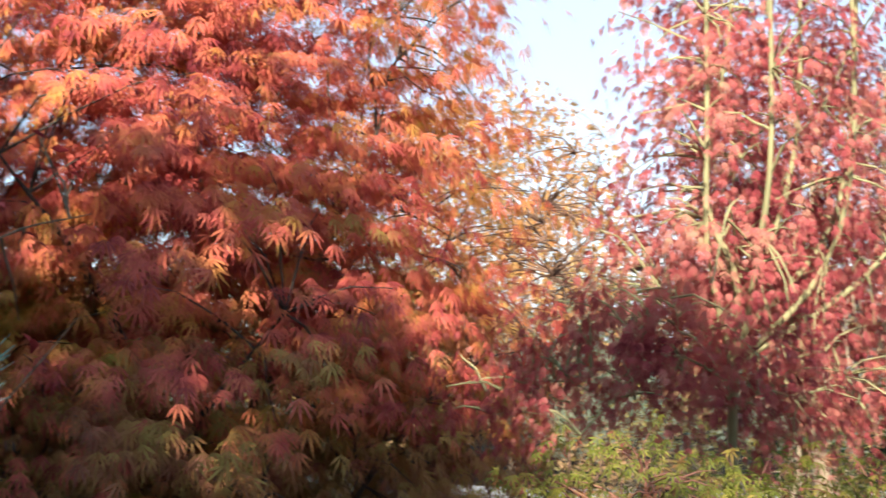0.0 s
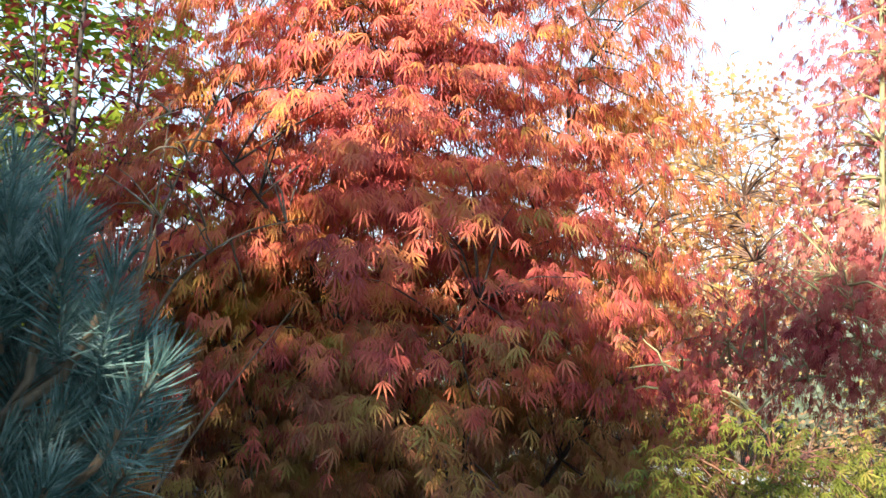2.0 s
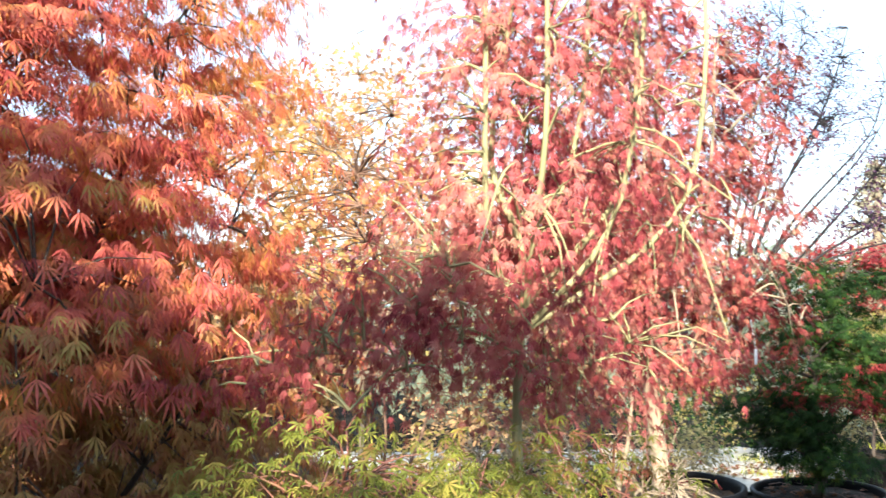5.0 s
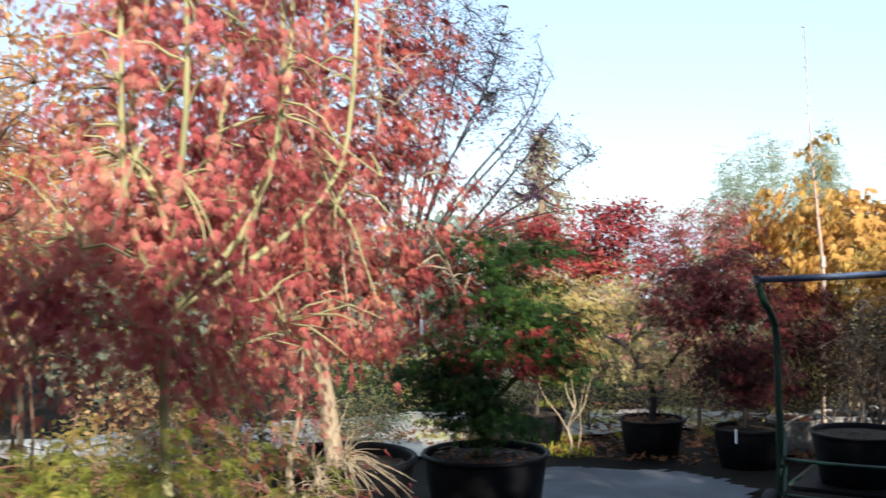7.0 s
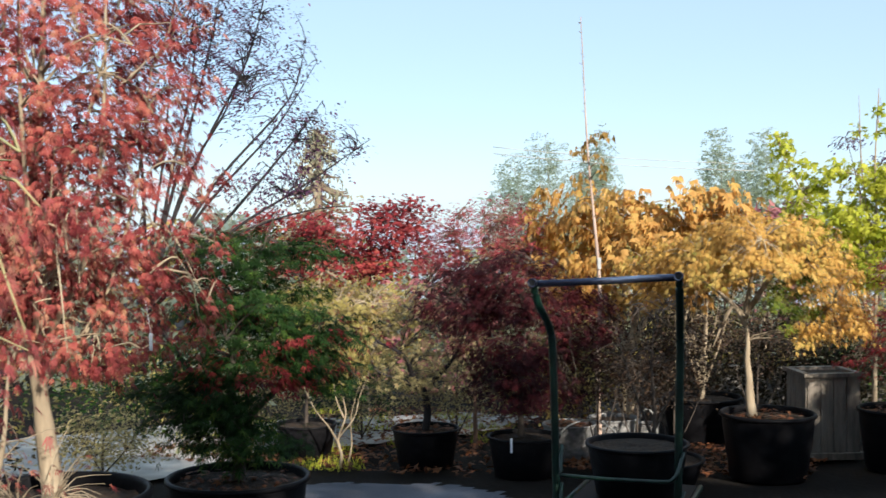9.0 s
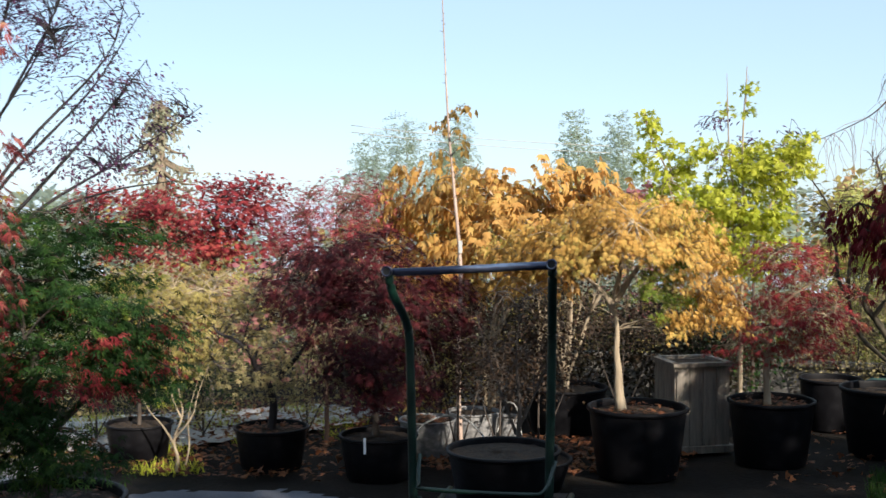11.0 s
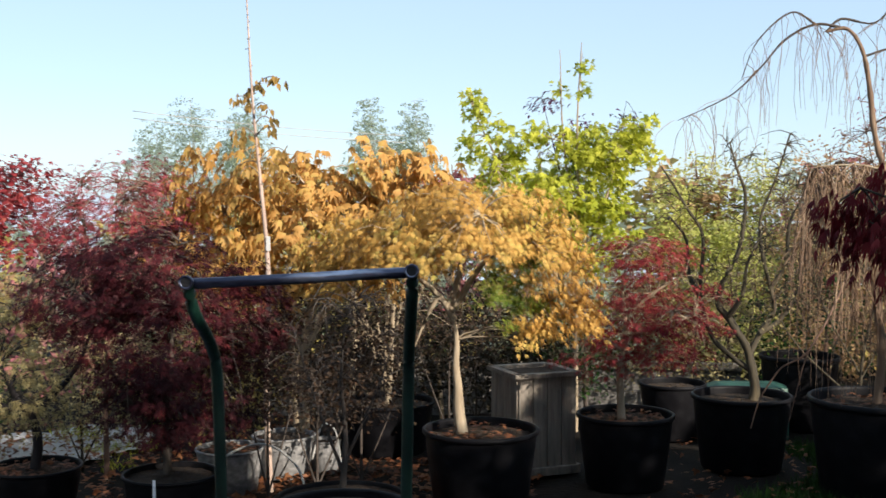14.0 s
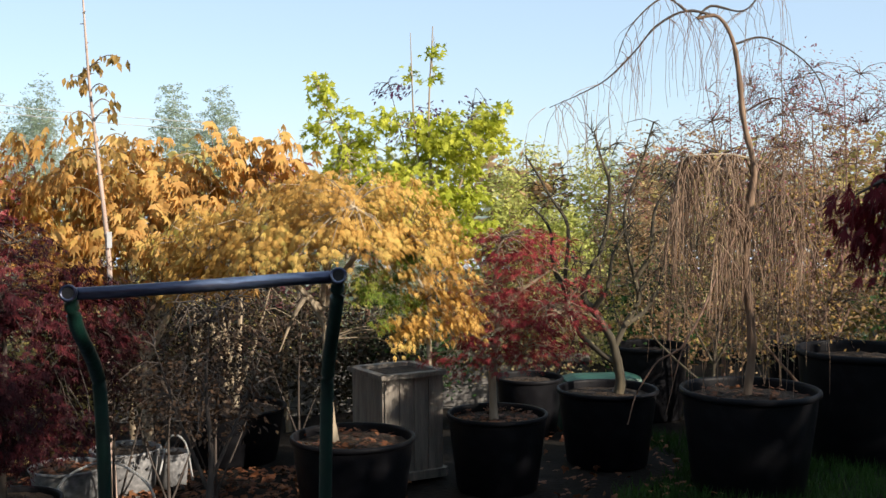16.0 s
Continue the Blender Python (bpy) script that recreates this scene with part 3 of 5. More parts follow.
      [(0, 0, 0.4), (0.25, 0.2, 0.9), (0.45, 0.4, 1.3)], [(0, 0, 0.5), (0.1, -0.3, 1.0), (0.3, -0.55, 1.5)], [(0, 0, 0.9), (0.2, 0.2, 1.5), (0.3, 0.35, 1.9)],
      [(0, 0, 0.8), (0.3, -0.1, 1.2), (0.6, 0.0, 1.5)], [(0, 0, 1.0), (0.25, -0.25, 1.5), (0.4, -0.5, 1.8)]],
     [(0, 0, 0.62, 0.75, 0.35), (0, -0.02, 1.45, 0.74, 0.8), (0.05, 0.05, 2.1, 0.68, 0.6), (0.25, 0.35, 1.2, 0.45, 0.5), (0.35, 0.05, 1.2, 0.5, 0.7), (0.15, -0.35, 1.2, 0.5, 0.6), (0.1, -0.55, 1.1, 0.5, 0.42), (0.0, -0.36, 1.75, 0.4, 0.5), (0.2, 0.42, 1.7, 0.4, 0.45), (0.18, 0.5, 1.15, 0.42, 0.36), (-0.05, -0.6, 1.25, 0.42, 0.5), (0.1, -0.58, 1.62, 0.34, 0.42), (0.05, -0.3, 2.2, 0.4, 0.45), (0.1, 0.35, 2.3, 0.45, 0.4), (0.2, 0.68, 1.38, 0.28, 0.24), (-0.1, 0.05, 1.6, 0.6, 0.3)],
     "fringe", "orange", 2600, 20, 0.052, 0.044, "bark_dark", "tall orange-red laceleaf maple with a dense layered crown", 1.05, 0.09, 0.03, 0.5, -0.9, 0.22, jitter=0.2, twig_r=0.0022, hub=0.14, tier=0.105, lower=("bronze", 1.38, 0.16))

tree("weeping_red_maple", (-0.40, -1.18, 0.0),
     [[(0, 0, 0), (0.0, 0.01, 0.6), (-0.02, 0.0, 1.2), (0.0, 0.0, 1.55), (-0.05, -0.04, 1.75), (-0.02, 0.0, 2.1), (0.02, 0.02, 2.6)],
      [(-0.02, 0, 1.5), (0.03, 0.08, 1.68), (0.04, 0.14, 1.95), (0.02, 0.16, 2.4)], [(-0.02, 0, 1.4), (0.04, -0.12, 1.62), (0.06, -0.14, 1.9), (0.04, -0.12, 2.3)],
      [(-0.0, 0, 1.45), (0.06, 0.22, 1.7), (0.07, 0.28, 2.1), (0.05, 0.3, 2.5)], [(0, 0, 1.4), (0.14, 0.1, 1.6), (0.19, 0.13, 1.9), (0.17, 0.12, 2.5)], [(0, 0, 1.4), (0.13, -0.08, 1.6), (0.19, -0.1, 1.85), (0.16, -0.08, 2.4)], [(0, 0, 1.4), (0.12, 0.3, 1.62), (0.16, 0.36, 1.9), (0.14, 0.38, 2.3)],
      [(0, 0, 1.85), (0.14, 0.1, 1.92), (0.26, 0.24, 1.84)], [(0, 0, 1.7), (0.15, 0.16, 1.78), (0.28, 0.3, 1.66)], [(0, 0, 1.6), (0.14, -0.16, 1.7), (0.24, -0.3, 1.56)], [(0, 0, 1.35), (0.0, -0.2, 1.42), (0.02, -0.42, 1.28)]],
     [(0, 0.04, 2.25, 0.35, 0.45), (-0.02, 0.09, 1.8, 0.36, 0.45), (-0.05, -0.08, 1.52, 0.30, 0.24), (0.0, 0.22, 1.52, 0.32, 0.28), (-0.1, -0.30, 1.42, 0.24, 0.15), (-0.14, -0.44, 1.36, 0.18, 0.12), (-0.05, 0.2, 1.3, 0.25, 0.12)],
     "curtain", "pink", 820, 15, 0.021, 0.0255, "bark_green", "weeping crimson laceleaf maple with yellow-green stems", 1.9, 1.6, 0.0145, 0.35, -1, 0.7, jitter=0.4, twig_r=0.0024, hub=0.12, limb=(0.5, 0.3))

tree("dwarf_green_maple", (0.27, -1.95, 0.0),
     [[(0, 0, 0), (0.01, 0.0, 0.4), (0.0, 0.02, 0.8), (0, 0, 1.1)], [(0, 0, 0.5), (0.02, 0.15, 0.9), (0, 0.25, 1.2)], [(0, 0, 0.5), (-0.02, -0.15, 0.9), (0, -0.2, 1.15)]],
     [(0, -0.10, 1.25, 0.15, 0.16), (0.0, 0.10, 1.22, 0.18, 0.13), (0.0, 0.32, 1.22, 0.17, 0.14), (0.02, -0.26, 1.12, 0.13, 0.12), (0, 0.05, 1.0, 0.36, 0.2), (0.0, 0.5, 1.12, 0.16, 0.12)],
     "lace5", "shrub", 850, 9, 0.018, 0.018, "bark_red", "dwarf maple bush with drooping yellow-green leaves and red stalks", 0.9, 0.8, 0.003, 0.3, -1, 0.6, jitter=0.8, category="shrub", twig_r=0.0012)

tree("mixed_leaf_tree", (-3.9, -2.95, 0.0),
     [[(0, 0, 0), (0, 0.05, 1), (0.05, 0, 2), (0, 0, 3.2)], [(0, 0, 1), (0.3, 0.3, 2), (0.4, 0.4, 3)], [(0, 0, 1.2), (0.2, -0.3, 2), (0.3, -0.5, 2.8)]],
     [(0.1, 0, 2.6, 0.8, 0.8), (0.1, -0.5, 2.0, 0.8, 0.8), (0.0, 0.3, 1.7, 0.7, 0.6)], "broad", "fresh", 420, 10, 0.10, 0.075, "bark_dark", "green-leaved tree with bare dark limbs", 0.4, 0.6, 0.03)
tree("purple_shrub_tree", (-2.9, -2.85, 0.0),
     [[(0, 0, 0), (0, 0.03, 1), (0.05, 0, 2), (0, 0.1, 3.0)], [(0, 0, 1), (0.1, 0.2, 2), (0.2, 0.3, 2.6)]],
     [(0.0, 0.05, 2.3, 0.45, 0.8), (0.3, -0.1, 2.1, 0.35, 0.5)], "oval", "red", 230, 7, 0.07, 0.05, "bark_dark", "sparse dark red tree with thin dark limbs", 0.4, 0.6, 0.03)
tree("pale_yellow_tree", (-4.5, 1.0, -0.1),
     [[(0, 0, 0), (0, 0.03, 1), (0.05, 0, 2), (0, 0, 3)], [(0, 0, 1), (0.3, 0.3, 1.8), (0.4, 0.4, 2.6)], [(0, 0, 1.0), (0, -0.3, 1.8), (0, -0.5, 2.4)]],
     [(0, 0, 2.35, 0.75, 0.6), (0.1, 0.2, 1.8, 0.6, 0.5), (-0.1, -0.6, 2.3, 0.6, 0.5)], "palm", "peach", 900, 8, 0.07, 0.036, "bark_pale", "thin pale peach-yellow maple in full sun", 0.5, 0.5, 0.022, jitter=1.1)
tree("bare_twiggy_shrub", (-1.75, -0.75, 0.0),
     [[(0, 0, 0), (0, 0.03, 0.6), (0.05, 0.05, 1.2), (0.1, 0.1, 2.0)], [(0, 0, 0.4), (0.1, -0.25, 1.0), (0.15, -0.4, 1.7)], [(0, 0, 0.5), (0.1, 0.25, 1.1), (0.1, 0.35, 1.8)], [(0, 0, 0.3), (0.2, 0.0, 1.0), (0.2, -0.1, 1.8)]],
     [(0.1, 0, 1.6, 0.45, 0.5), (0.1, 0.3, 1.5, 0.4, 0.45)], "oval", "peach", 330, 1, 0.04, 0.013, "bark_weep", "nearly bare twiggy grey-brown shrub", 0.4, 0.6, 0.012, 0.2, -1, 1.0, jitter=1.1, twig_r=0.0025)


def pine(base, blobs, n):
    """Blue pine: shoots thick with needles on bare wood."""
    t = thing("blue_pine", *base, "blue-green pine with long stiff needles", "pine tree")
    trunk = Wood(8)
    trunk.limb(arc((-0.02, -0.1, 0), (0, -0.06, 1.5), (0.01, 0, 0), 8, 0.008), 0.025, 0.008)
    trunk.part("trunk", M["bark"], t)
    tips, _ = pads(blobs, n, 0.35)
    wood, pos, ax = Wood(5), [], []
    m = 230
    for p in tips:
        h = np.array([0, -0.06, min(1.45, max(0.1, p[2] - 0.07))])
        way = arc(h, p, (0, 0, -0.05), 7, 0.008)
        wood.limb(way, 0.007, 0.0025)
        d = unit(unit(way[-1] - way[-3]) + np.array([0, 0, 0.15]) + rng.normal(0, 0.2, 3))
        s = rng.uniform(-0.075, 0.012, m)
        q = unit(rng.normal(size=(m, 3)))
        q = unit(q - d * (q @ d)[:, None] * 0.9)
        lean = np.clip((s + 0.075) / 0.085, 0, 1)
        pos.append(p + d * s[:, None] + q * 0.003)
        ax.append(q * (1.0 - 0.5 * lean)[:, None] + d * (0.35 + 0.6 * lean)[:, None])
    tagged(wood.part("twig_mass", M["bark"], t), kind="stuff")
    pos, ax = np.concatenate(pos), np.concatenate(ax)
    part_of("needles", leaves("needle", pos, ax, unit(rng.normal(size=ax.shape)), rng.uniform(0.027, 0.04, len(pos)), M["needle"], "needles"), t)


pine((0.61, -2.91, 0.0), [(0, 0.0, 1.48, 0.115, 0.17), (0.02, -0.02, 1.28, 0.15, 0.22), (0.0, -0.12, 1.5, 0.14, 0.22), (0, -0.03, 1.6, 0.085, 0.09)], 135)

# ---- trees along the path ----
def arching(n, foot, reach, lift, fall):
    """Ways of arching side limbs that leave a trunk between two heights and droop at their ends."""
    out = []
    for _ in range(n):
        z, a, ln = rng.uniform(*foot), rng.uniform(-2.4, 0.9), rng.uniform(*reach)
        d = np.array([math.cos(a), math.sin(a), 0])
        up = rng.uniform(*lift)
        out.append([(-0.05, -0.02, z), tuple(d * ln * 0.35 + rng.normal(0, 0.025, 3) + (0, 0, z + up)), tuple(d * ln * 0.7 + rng.normal(0, 0.035, 3) + (0, 0, z + up * 0.8)), tuple(d * ln + (0, 0, z + up - rng.uniform(*fall)))])
    return out


tree("potted_red_maple", (-2.27, 1.23, SOIL["red2"]),
     [[(0, 0, 0), (-0.02, -0.02, 0.25), (-0.05, -0.03, 0.5), (-0.1, -0.05, 0.9), (-0.05, 0, 1.5), (0, 0, 2.2)],
      [(-0.04, -0.03, 0.45), (0.15, 0.1, 0.75), (0.25, 0.2, 1.2), (0.3, 0.25, 1.7)], [(-0.05, -0.03, 0.5), (-0.3, -0.2, 0.8), (-0.4, -0.3, 1.4), (-0.35, -0.3, 2.0)],
      [(-0.1, -0.05, 0.9), (-0.05, 0.2, 1.4), (0.1, 0.3, 2.0)], [(-0.04, -0.03, 0.5), (0.12, -0.2, 0.9), (0.2, -0.32, 1.5), (0.18, -0.3, 2.1)], [(-0.05, 0, 0.6), (0.25, -0.05, 1.0), (0.38, -0.1, 1.5), (0.4, -0.1, 2.0)]]
     + arching(20, (0.7, 1.8), (0.4, 0.62), (0.1, 0.25), (0.1, 0.35)) + arching(7, (0.5, 0.75), (0.25, 0.4), (0.05, 0.2), (0.02, 0.12)),
     [(-0.05, 0, 1.75, 0.72, 0.6), (0, 0.05, 1.2, 0.66, 0.5), (0.1, 0.15, 0.75, 0.5, 0.26), (-0.35, -0.25, 1.2, 0.5, 0.5)],
     "curtain", "crimson", 960, 16, 0.034, 0.042, "bark_straw", "large red laceleaf maple with a pale trunk in a black pot", 1.1, 0.7, 0.047, 0.4, -1, 0.5, twig_r=0.0034, hub=0.13, limb=(0.3, 0.07))
RED = bpy.data.objects["potted_red_maple"]
part("plant_tag", box(0.013, 0.003, 0.06, 0.001, (0.74, -0.27, 1.16 - SOIL["red2"])), M["tag"], RED, "white plastic plant tag")
part("tag_string", pipe([(0.74, -0.27, 1.19 - SOIL["red2"]), (0.70, -0.25, 1.30 - SOIL["red2"])], 0.0008, 5), M["tag"], RED)
tree("potted_green_maple", (-2.25, 2.36, SOIL["green"]),
     [[(0, 0, 0), (0.03, 0, 0.25), (-0.04, 0, 0.5), (0.05, 0.03, 0.9), (0.15, 0.1, 1.25)], [(0, 0, 0.25), (0.2, 0.15, 0.5), (0.35, 0.25, 0.7)], [(0, 0, 0.2), (-0.2, -0.12, 0.4), (-0.35, -0.2, 0.5)]],
     [(-0.06, -0.02, 1.08, 0.36, 0.15), (0.25, 0.15, 1.10, 0.25, 0.07), (0.3, 0.2, 0.68, 0.30, 0.17), (0.0, 0.02, 0.66, 0.40, 0.2), (-0.22, -0.15, 0.46, 0.28, 0.14), (0.35, 0.22, 0.5, 0.2, 0.1), (0.0, -0.15, 0.38, 0.28, 0.14), (0.05, 0.05, 0.88, 0.42, 0.14), (-0.2, -0.12, 0.26, 0.2, 0.1), (0.08, -0.12, 0.22, 0.3, 0.1)],
     "lace5", "green", 600, 15, 0.06, 0.04, "bark_dark", "deep green laceleaf maple in layered tiers in a black pot", 0.5, 0.13, 0.032, 0.3, -1, 0.4)
GREEN = bpy.data.objects["potted_green_maple"]
spots, _ = pads([(0.05, 0.1, 0.55, 0.45, 0.08), (0.3, 0.2, 0.7, 0.25, 0.1), (-0.1, 0.0, 0.8, 0.3, 0.08)], 60)
tagged(part_of("red_foliage", leaves("lace5", *sprays(np.array([0, 0, 0.5]), spots, 16, 0.05, 0.35, 0.8, 0.04, 0.4), M["red"], "red_foliage"), GREEN, "red leaf sprays among the green"), kind="stuff")
tree("dark_purple_tree", (-2.95, 2.5, -0.1),
     [[(0.48, 0.3, 0), (0.42, 0.26, 0.4), (0.25, 0.15, 0.8), (0.06, 0.02, 1.2), (0.07, 0, 1.6), (0.12, 0.05, 2.1), (0.15, 0.1, 2.9)], [(0.03, 0.02, 1.3), (0.2, 0.12, 1.9), (0.38, 0.26, 2.3), (0.5, 0.36, 2.75)], [(0.03, 0.02, 1.3), (0.14, 0.06, 1.9), (0.22, 0.14, 2.4), (0.25, 0.18, 2.95)], [(0.03, 0.02, 1.25), (0.4, 0.28, 1.75), (0.62, 0.48, 2.1), (0.74, 0.56, 2.3)], [(0.02, 0, 1.3), (0.25, 0.2, 1.75), (0.55, 0.4, 2.15), (0.75, 0.5, 2.5)], [(0.03, 0, 1.2), (0.35, 0.25, 1.6), (0.65, 0.5, 1.85), (0.92, 0.74, 2.1)],
      [(0.03, 0, 1.3), (0.0, 0, 2.0), (-0.05, 0.0, 2.9)], [(0.03, 0, 1.35), (0.25, 0.15, 2.0), (0.45, 0.3, 2.5), (0.55, 0.35, 2.9)], [(0.03, 0, 1.35), (0.18, 0.1, 2.0), (0.3, 0.2, 2.6), (0.35, 0.25, 3.0)], [(0.03, 0, 1.3), (0.3, 0.2, 1.85), (0.6, 0.45, 2.3), (0.68, 0.5, 2.6)], [(0.03, 0, 1.25), (0.3, 0.22, 1.55), (0.6, 0.45, 1.7), (0.85, 0.6, 1.75)]],
     [(0.45, 0.32, 2.5, 0.34, 0.42), (0.66, 0.52, 2.1, 0.27, 0.22), (0.2, 0.1, 2.7, 0.4, 0.45), (0.55, 0.4, 1.85, 0.38, 0.13), (0.85, 0.7, 2.08, 0.1, 0.06)],
     "oval", "purple", 900, 8, 0.032, 0.023, "bark_black", "open dark purple-leaved tree with slender black limbs", 0.3, 0.7, 0.019, 0.3, -1, 0.7, twig_r=0.0022)
tree("far_red_maple", (-5.1, 8.2, -0.75),
     [[(0, 0, 0), (0, 0, 0.8), (0.05, 0, 1.5), (0.1, 0, 2.3)], [(0, 0, 0.9), (0.5, 0.3, 1.6), (0.8, 0.4, 2.0)], [(0, 0, 0.9), (-0.5, -0.3, 1.6), (-0.8, -0.4, 2.0)]],
     [(0, 0, 2.25, 0.75, 0.3), (0.35, 0.25, 2.4, 0.4, 0.22), (-0.65, -0.45, 2.2, 0.6, 0.3), (0.3, 0.2, 1.95, 0.6, 0.22), (-0.3, -0.2, 1.85, 0.7, 0.2)], "palm", "red", 560, 11, 0.075, 0.046, "bark_dark", "spreading bright red maple behind the pots", 0.4, 0.4, 0.06)
tree("potted_green_maple", (-4.0, 5.5, SOIL["back"]),
     [[(0, 0, 0), (0.01, 0, 0.3), (0.0, 0.01, 0.6), (0.02, 0, 1.1)], [(0, 0, 0.35), (0.12, 0.08, 0.5), (0.3, 0.2, 0.56)], [(0, 0, 0.4), (-0.1, -0.08, 0.55), (-0.28, -0.18, 0.6)], [(0, 0, 0.6), (0.12, 0.05, 0.8), (0.26, 0.12, 0.88)]],
     [(0.0, 0, 1.02, 0.26, 0.13), (0.06, 0.04, 0.78, 0.38, 0.12), (-0.02, 0, 0.52, 0.40, 0.11), (0.2, 0.12, 0.36, 0.26, 0.08)],
     "lace5", "leafgreen", 200, 12, 0.05, 0.042, "bark_dark", "fresh green layered maple with a straight stem in a black pot", 0.6, 0.2, 0.017, 0.3, -1, 0.5)
tree("small_brown_maple", (-2.87, 5.39, SOIL["a"]),
     [[(0, 0, 0), (0.03, -0.02, 0.16), (0.02, -0.06, 0.3), (-0.04, -0.12, 0.42), (-0.07, -0.16, 0.54), (-0.16, -0.2, 0.62), (-0.28, -0.2, 0.66), (-0.36, -0.2, 0.76)], [(0.02, -0.06, 0.3), (-0.12, -0.14, 0.38), (-0.3, -0.2, 0.45), (-0.36, -0.2, 0.6)], [(0.05, 0, 0.35), (0.2, 0.1, 0.55), (0.3, 0.2, 0.9)]],
     [(-0.05, 0, 0.78, 0.40, 0.22), (-0.1, -0.05, 0.45, 0.42, 0.22), (0.05, 0.0, 1.0, 0.25, 0.15)], "lace5", "khaki", 230, 6, 0.045, 0.034, "bark_black", "thin olive-brown laceleaf maple with a crooked dark trunk in a pot", 0.8, 0.5, 0.032, 0.3, -1, 0.8)
tree("olive_maple", (-3.5, 5.2, -0.3),
     [[(0, 0, 0), (0.02, 0, 0.12), (-0.01, 0, 0.24), (0.04, 0.03, 0.42), (0.03, 0, 0.6), (0.0, 0, 1.1)], [(0.0, 0, 0.2), (-0.06, -0.05, 0.34), (-0.17, -0.1, 0.5), (-0.3, -0.2, 0.9)], [(0, 0, 0.26), (0.1, 0.05, 0.4), (0.13, 0.1, 0.58), (0.25, 0.15, 0.9)], [(0.05, 0.02, 0.02), (0.09, 0.03, 0.2), (0.07, 0.06, 0.42), (0.16, 0.1, 0.75)], [(0.03, 0.02, 0.4), (-0.06, 0.05, 0.55), (-0.1, 0.05, 0.85)]],
     [(0, 0, 0.95, 0.42, 0.3), (0.2, 0.1, 1.25, 0.35, 0.2), (-0.2, -0.1, 1.35, 0.3, 0.12)], "lace5", "olive", 400, 6, 0.05, 0.04, "bark_straw", "straw-coloured sparse maple with a yellow-green forked trunk", 0.7, 0.5, 0.014, 0.3, -1, 0.8, twig_r=0.003)
tree("dark_red_maple", (-2.05, 5.27, SOIL["dark"]),
     [[(0, 0, 0), (0, 0, 0.3), (0.03, 0, 0.7), (0, 0, 1.2)], [(0, 0, 0.15), (-0.2, -0.15, 0.5), (-0.3, -0.2, 0.9)], [(0, 0, 0.15), (0.2, 0.12, 0.5), (0.3, 0.2, 0.9)]],
     [(-0.05, 0, 1.06, 0.42, 0.28), (-0.05, 0, 0.7, 0.52, 0.38), (0.05, 0, 0.4, 0.46, 0.25), (-0.36, -0.25, 0.98, 0.3, 0.26), (0.36, 0.2, 0.8, 0.28, 0.34)], "lace5", "dark_red", 1000, 13, 0.035, 0.036, "bark_dark", "bushy dark red maple in a black pot", 0.6, 0.5, 0.025, 0.4, -1, 0.5)
tree("feathery_red_maple", (-3.0, 6.5, -0.35),
     [[(0, 0, 0), (0, 0, 0.6), (0.05, 0, 1.2), (0.1, 0, 1.95)], [(0, 0, 0.6), (-0.25, -0.1, 1.2), (-0.45, -0.15, 1.75)], [(0, 0, 0.6), (0.3, 0.1, 1.2), (0.55, 0.15, 1.75)], [(0, 0, 0.7), (-0.1, 0, 1.3), (-0.15, 0, 1.95)]],
     [(0.15, 0, 1.86, 0.5, 0.26), (0.35, 0.1, 1.72, 0.3, 0.26), (-0.2, -0.1, 1.66, 0.26, 0.26)], "lace5", "feather", 400, 8, 0.04, 0.032, "bark_weep", "thin feathery pink-red maple with upright twigs", 0.1, 0.8, 0.02, 0.3, -1, 1.0, jitter=0.7, twig_r=0.0028)
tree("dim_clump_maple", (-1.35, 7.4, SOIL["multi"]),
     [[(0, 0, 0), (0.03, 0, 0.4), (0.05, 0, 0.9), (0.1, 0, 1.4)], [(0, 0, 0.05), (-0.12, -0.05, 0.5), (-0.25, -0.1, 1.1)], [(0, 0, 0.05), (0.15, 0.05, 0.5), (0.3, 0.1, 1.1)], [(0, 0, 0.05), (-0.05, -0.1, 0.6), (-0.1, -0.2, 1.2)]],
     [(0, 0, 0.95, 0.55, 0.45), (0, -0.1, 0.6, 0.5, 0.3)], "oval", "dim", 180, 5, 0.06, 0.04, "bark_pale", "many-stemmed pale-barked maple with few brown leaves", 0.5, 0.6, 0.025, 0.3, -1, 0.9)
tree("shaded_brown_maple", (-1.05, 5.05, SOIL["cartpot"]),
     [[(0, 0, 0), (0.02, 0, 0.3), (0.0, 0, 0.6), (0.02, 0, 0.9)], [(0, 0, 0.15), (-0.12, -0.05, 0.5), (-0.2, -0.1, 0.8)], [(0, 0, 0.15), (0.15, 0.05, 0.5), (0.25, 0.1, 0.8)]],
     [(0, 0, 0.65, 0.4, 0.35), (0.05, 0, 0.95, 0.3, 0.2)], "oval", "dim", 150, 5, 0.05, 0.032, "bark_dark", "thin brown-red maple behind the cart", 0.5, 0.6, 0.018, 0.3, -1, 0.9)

tree("yellow_laceleaf_maple", (-0.55, 5.66, SOIL["yellow"]),
     [[(0, 0, 0), (-0.018, 0, 0.12), (-0.022, 0, 0.24), (-0.034, 0, 0.36), (-0.03, 0, 0.5), (-0.045, 0, 0.62), (-0.06, 0, 0.75)],
      [(-0.04, 0, 0.65), (-0.2, 0, 0.8), (-0.5, 0, 1.0)], [(-0.04, 0, 0.68), (0.15, 0.05, 0.95), (0.4, 0.1, 1.0)], [(-0.04, 0, 0.7), (0, 0.05, 1.0), (0.05, 0.05, 1.2)],
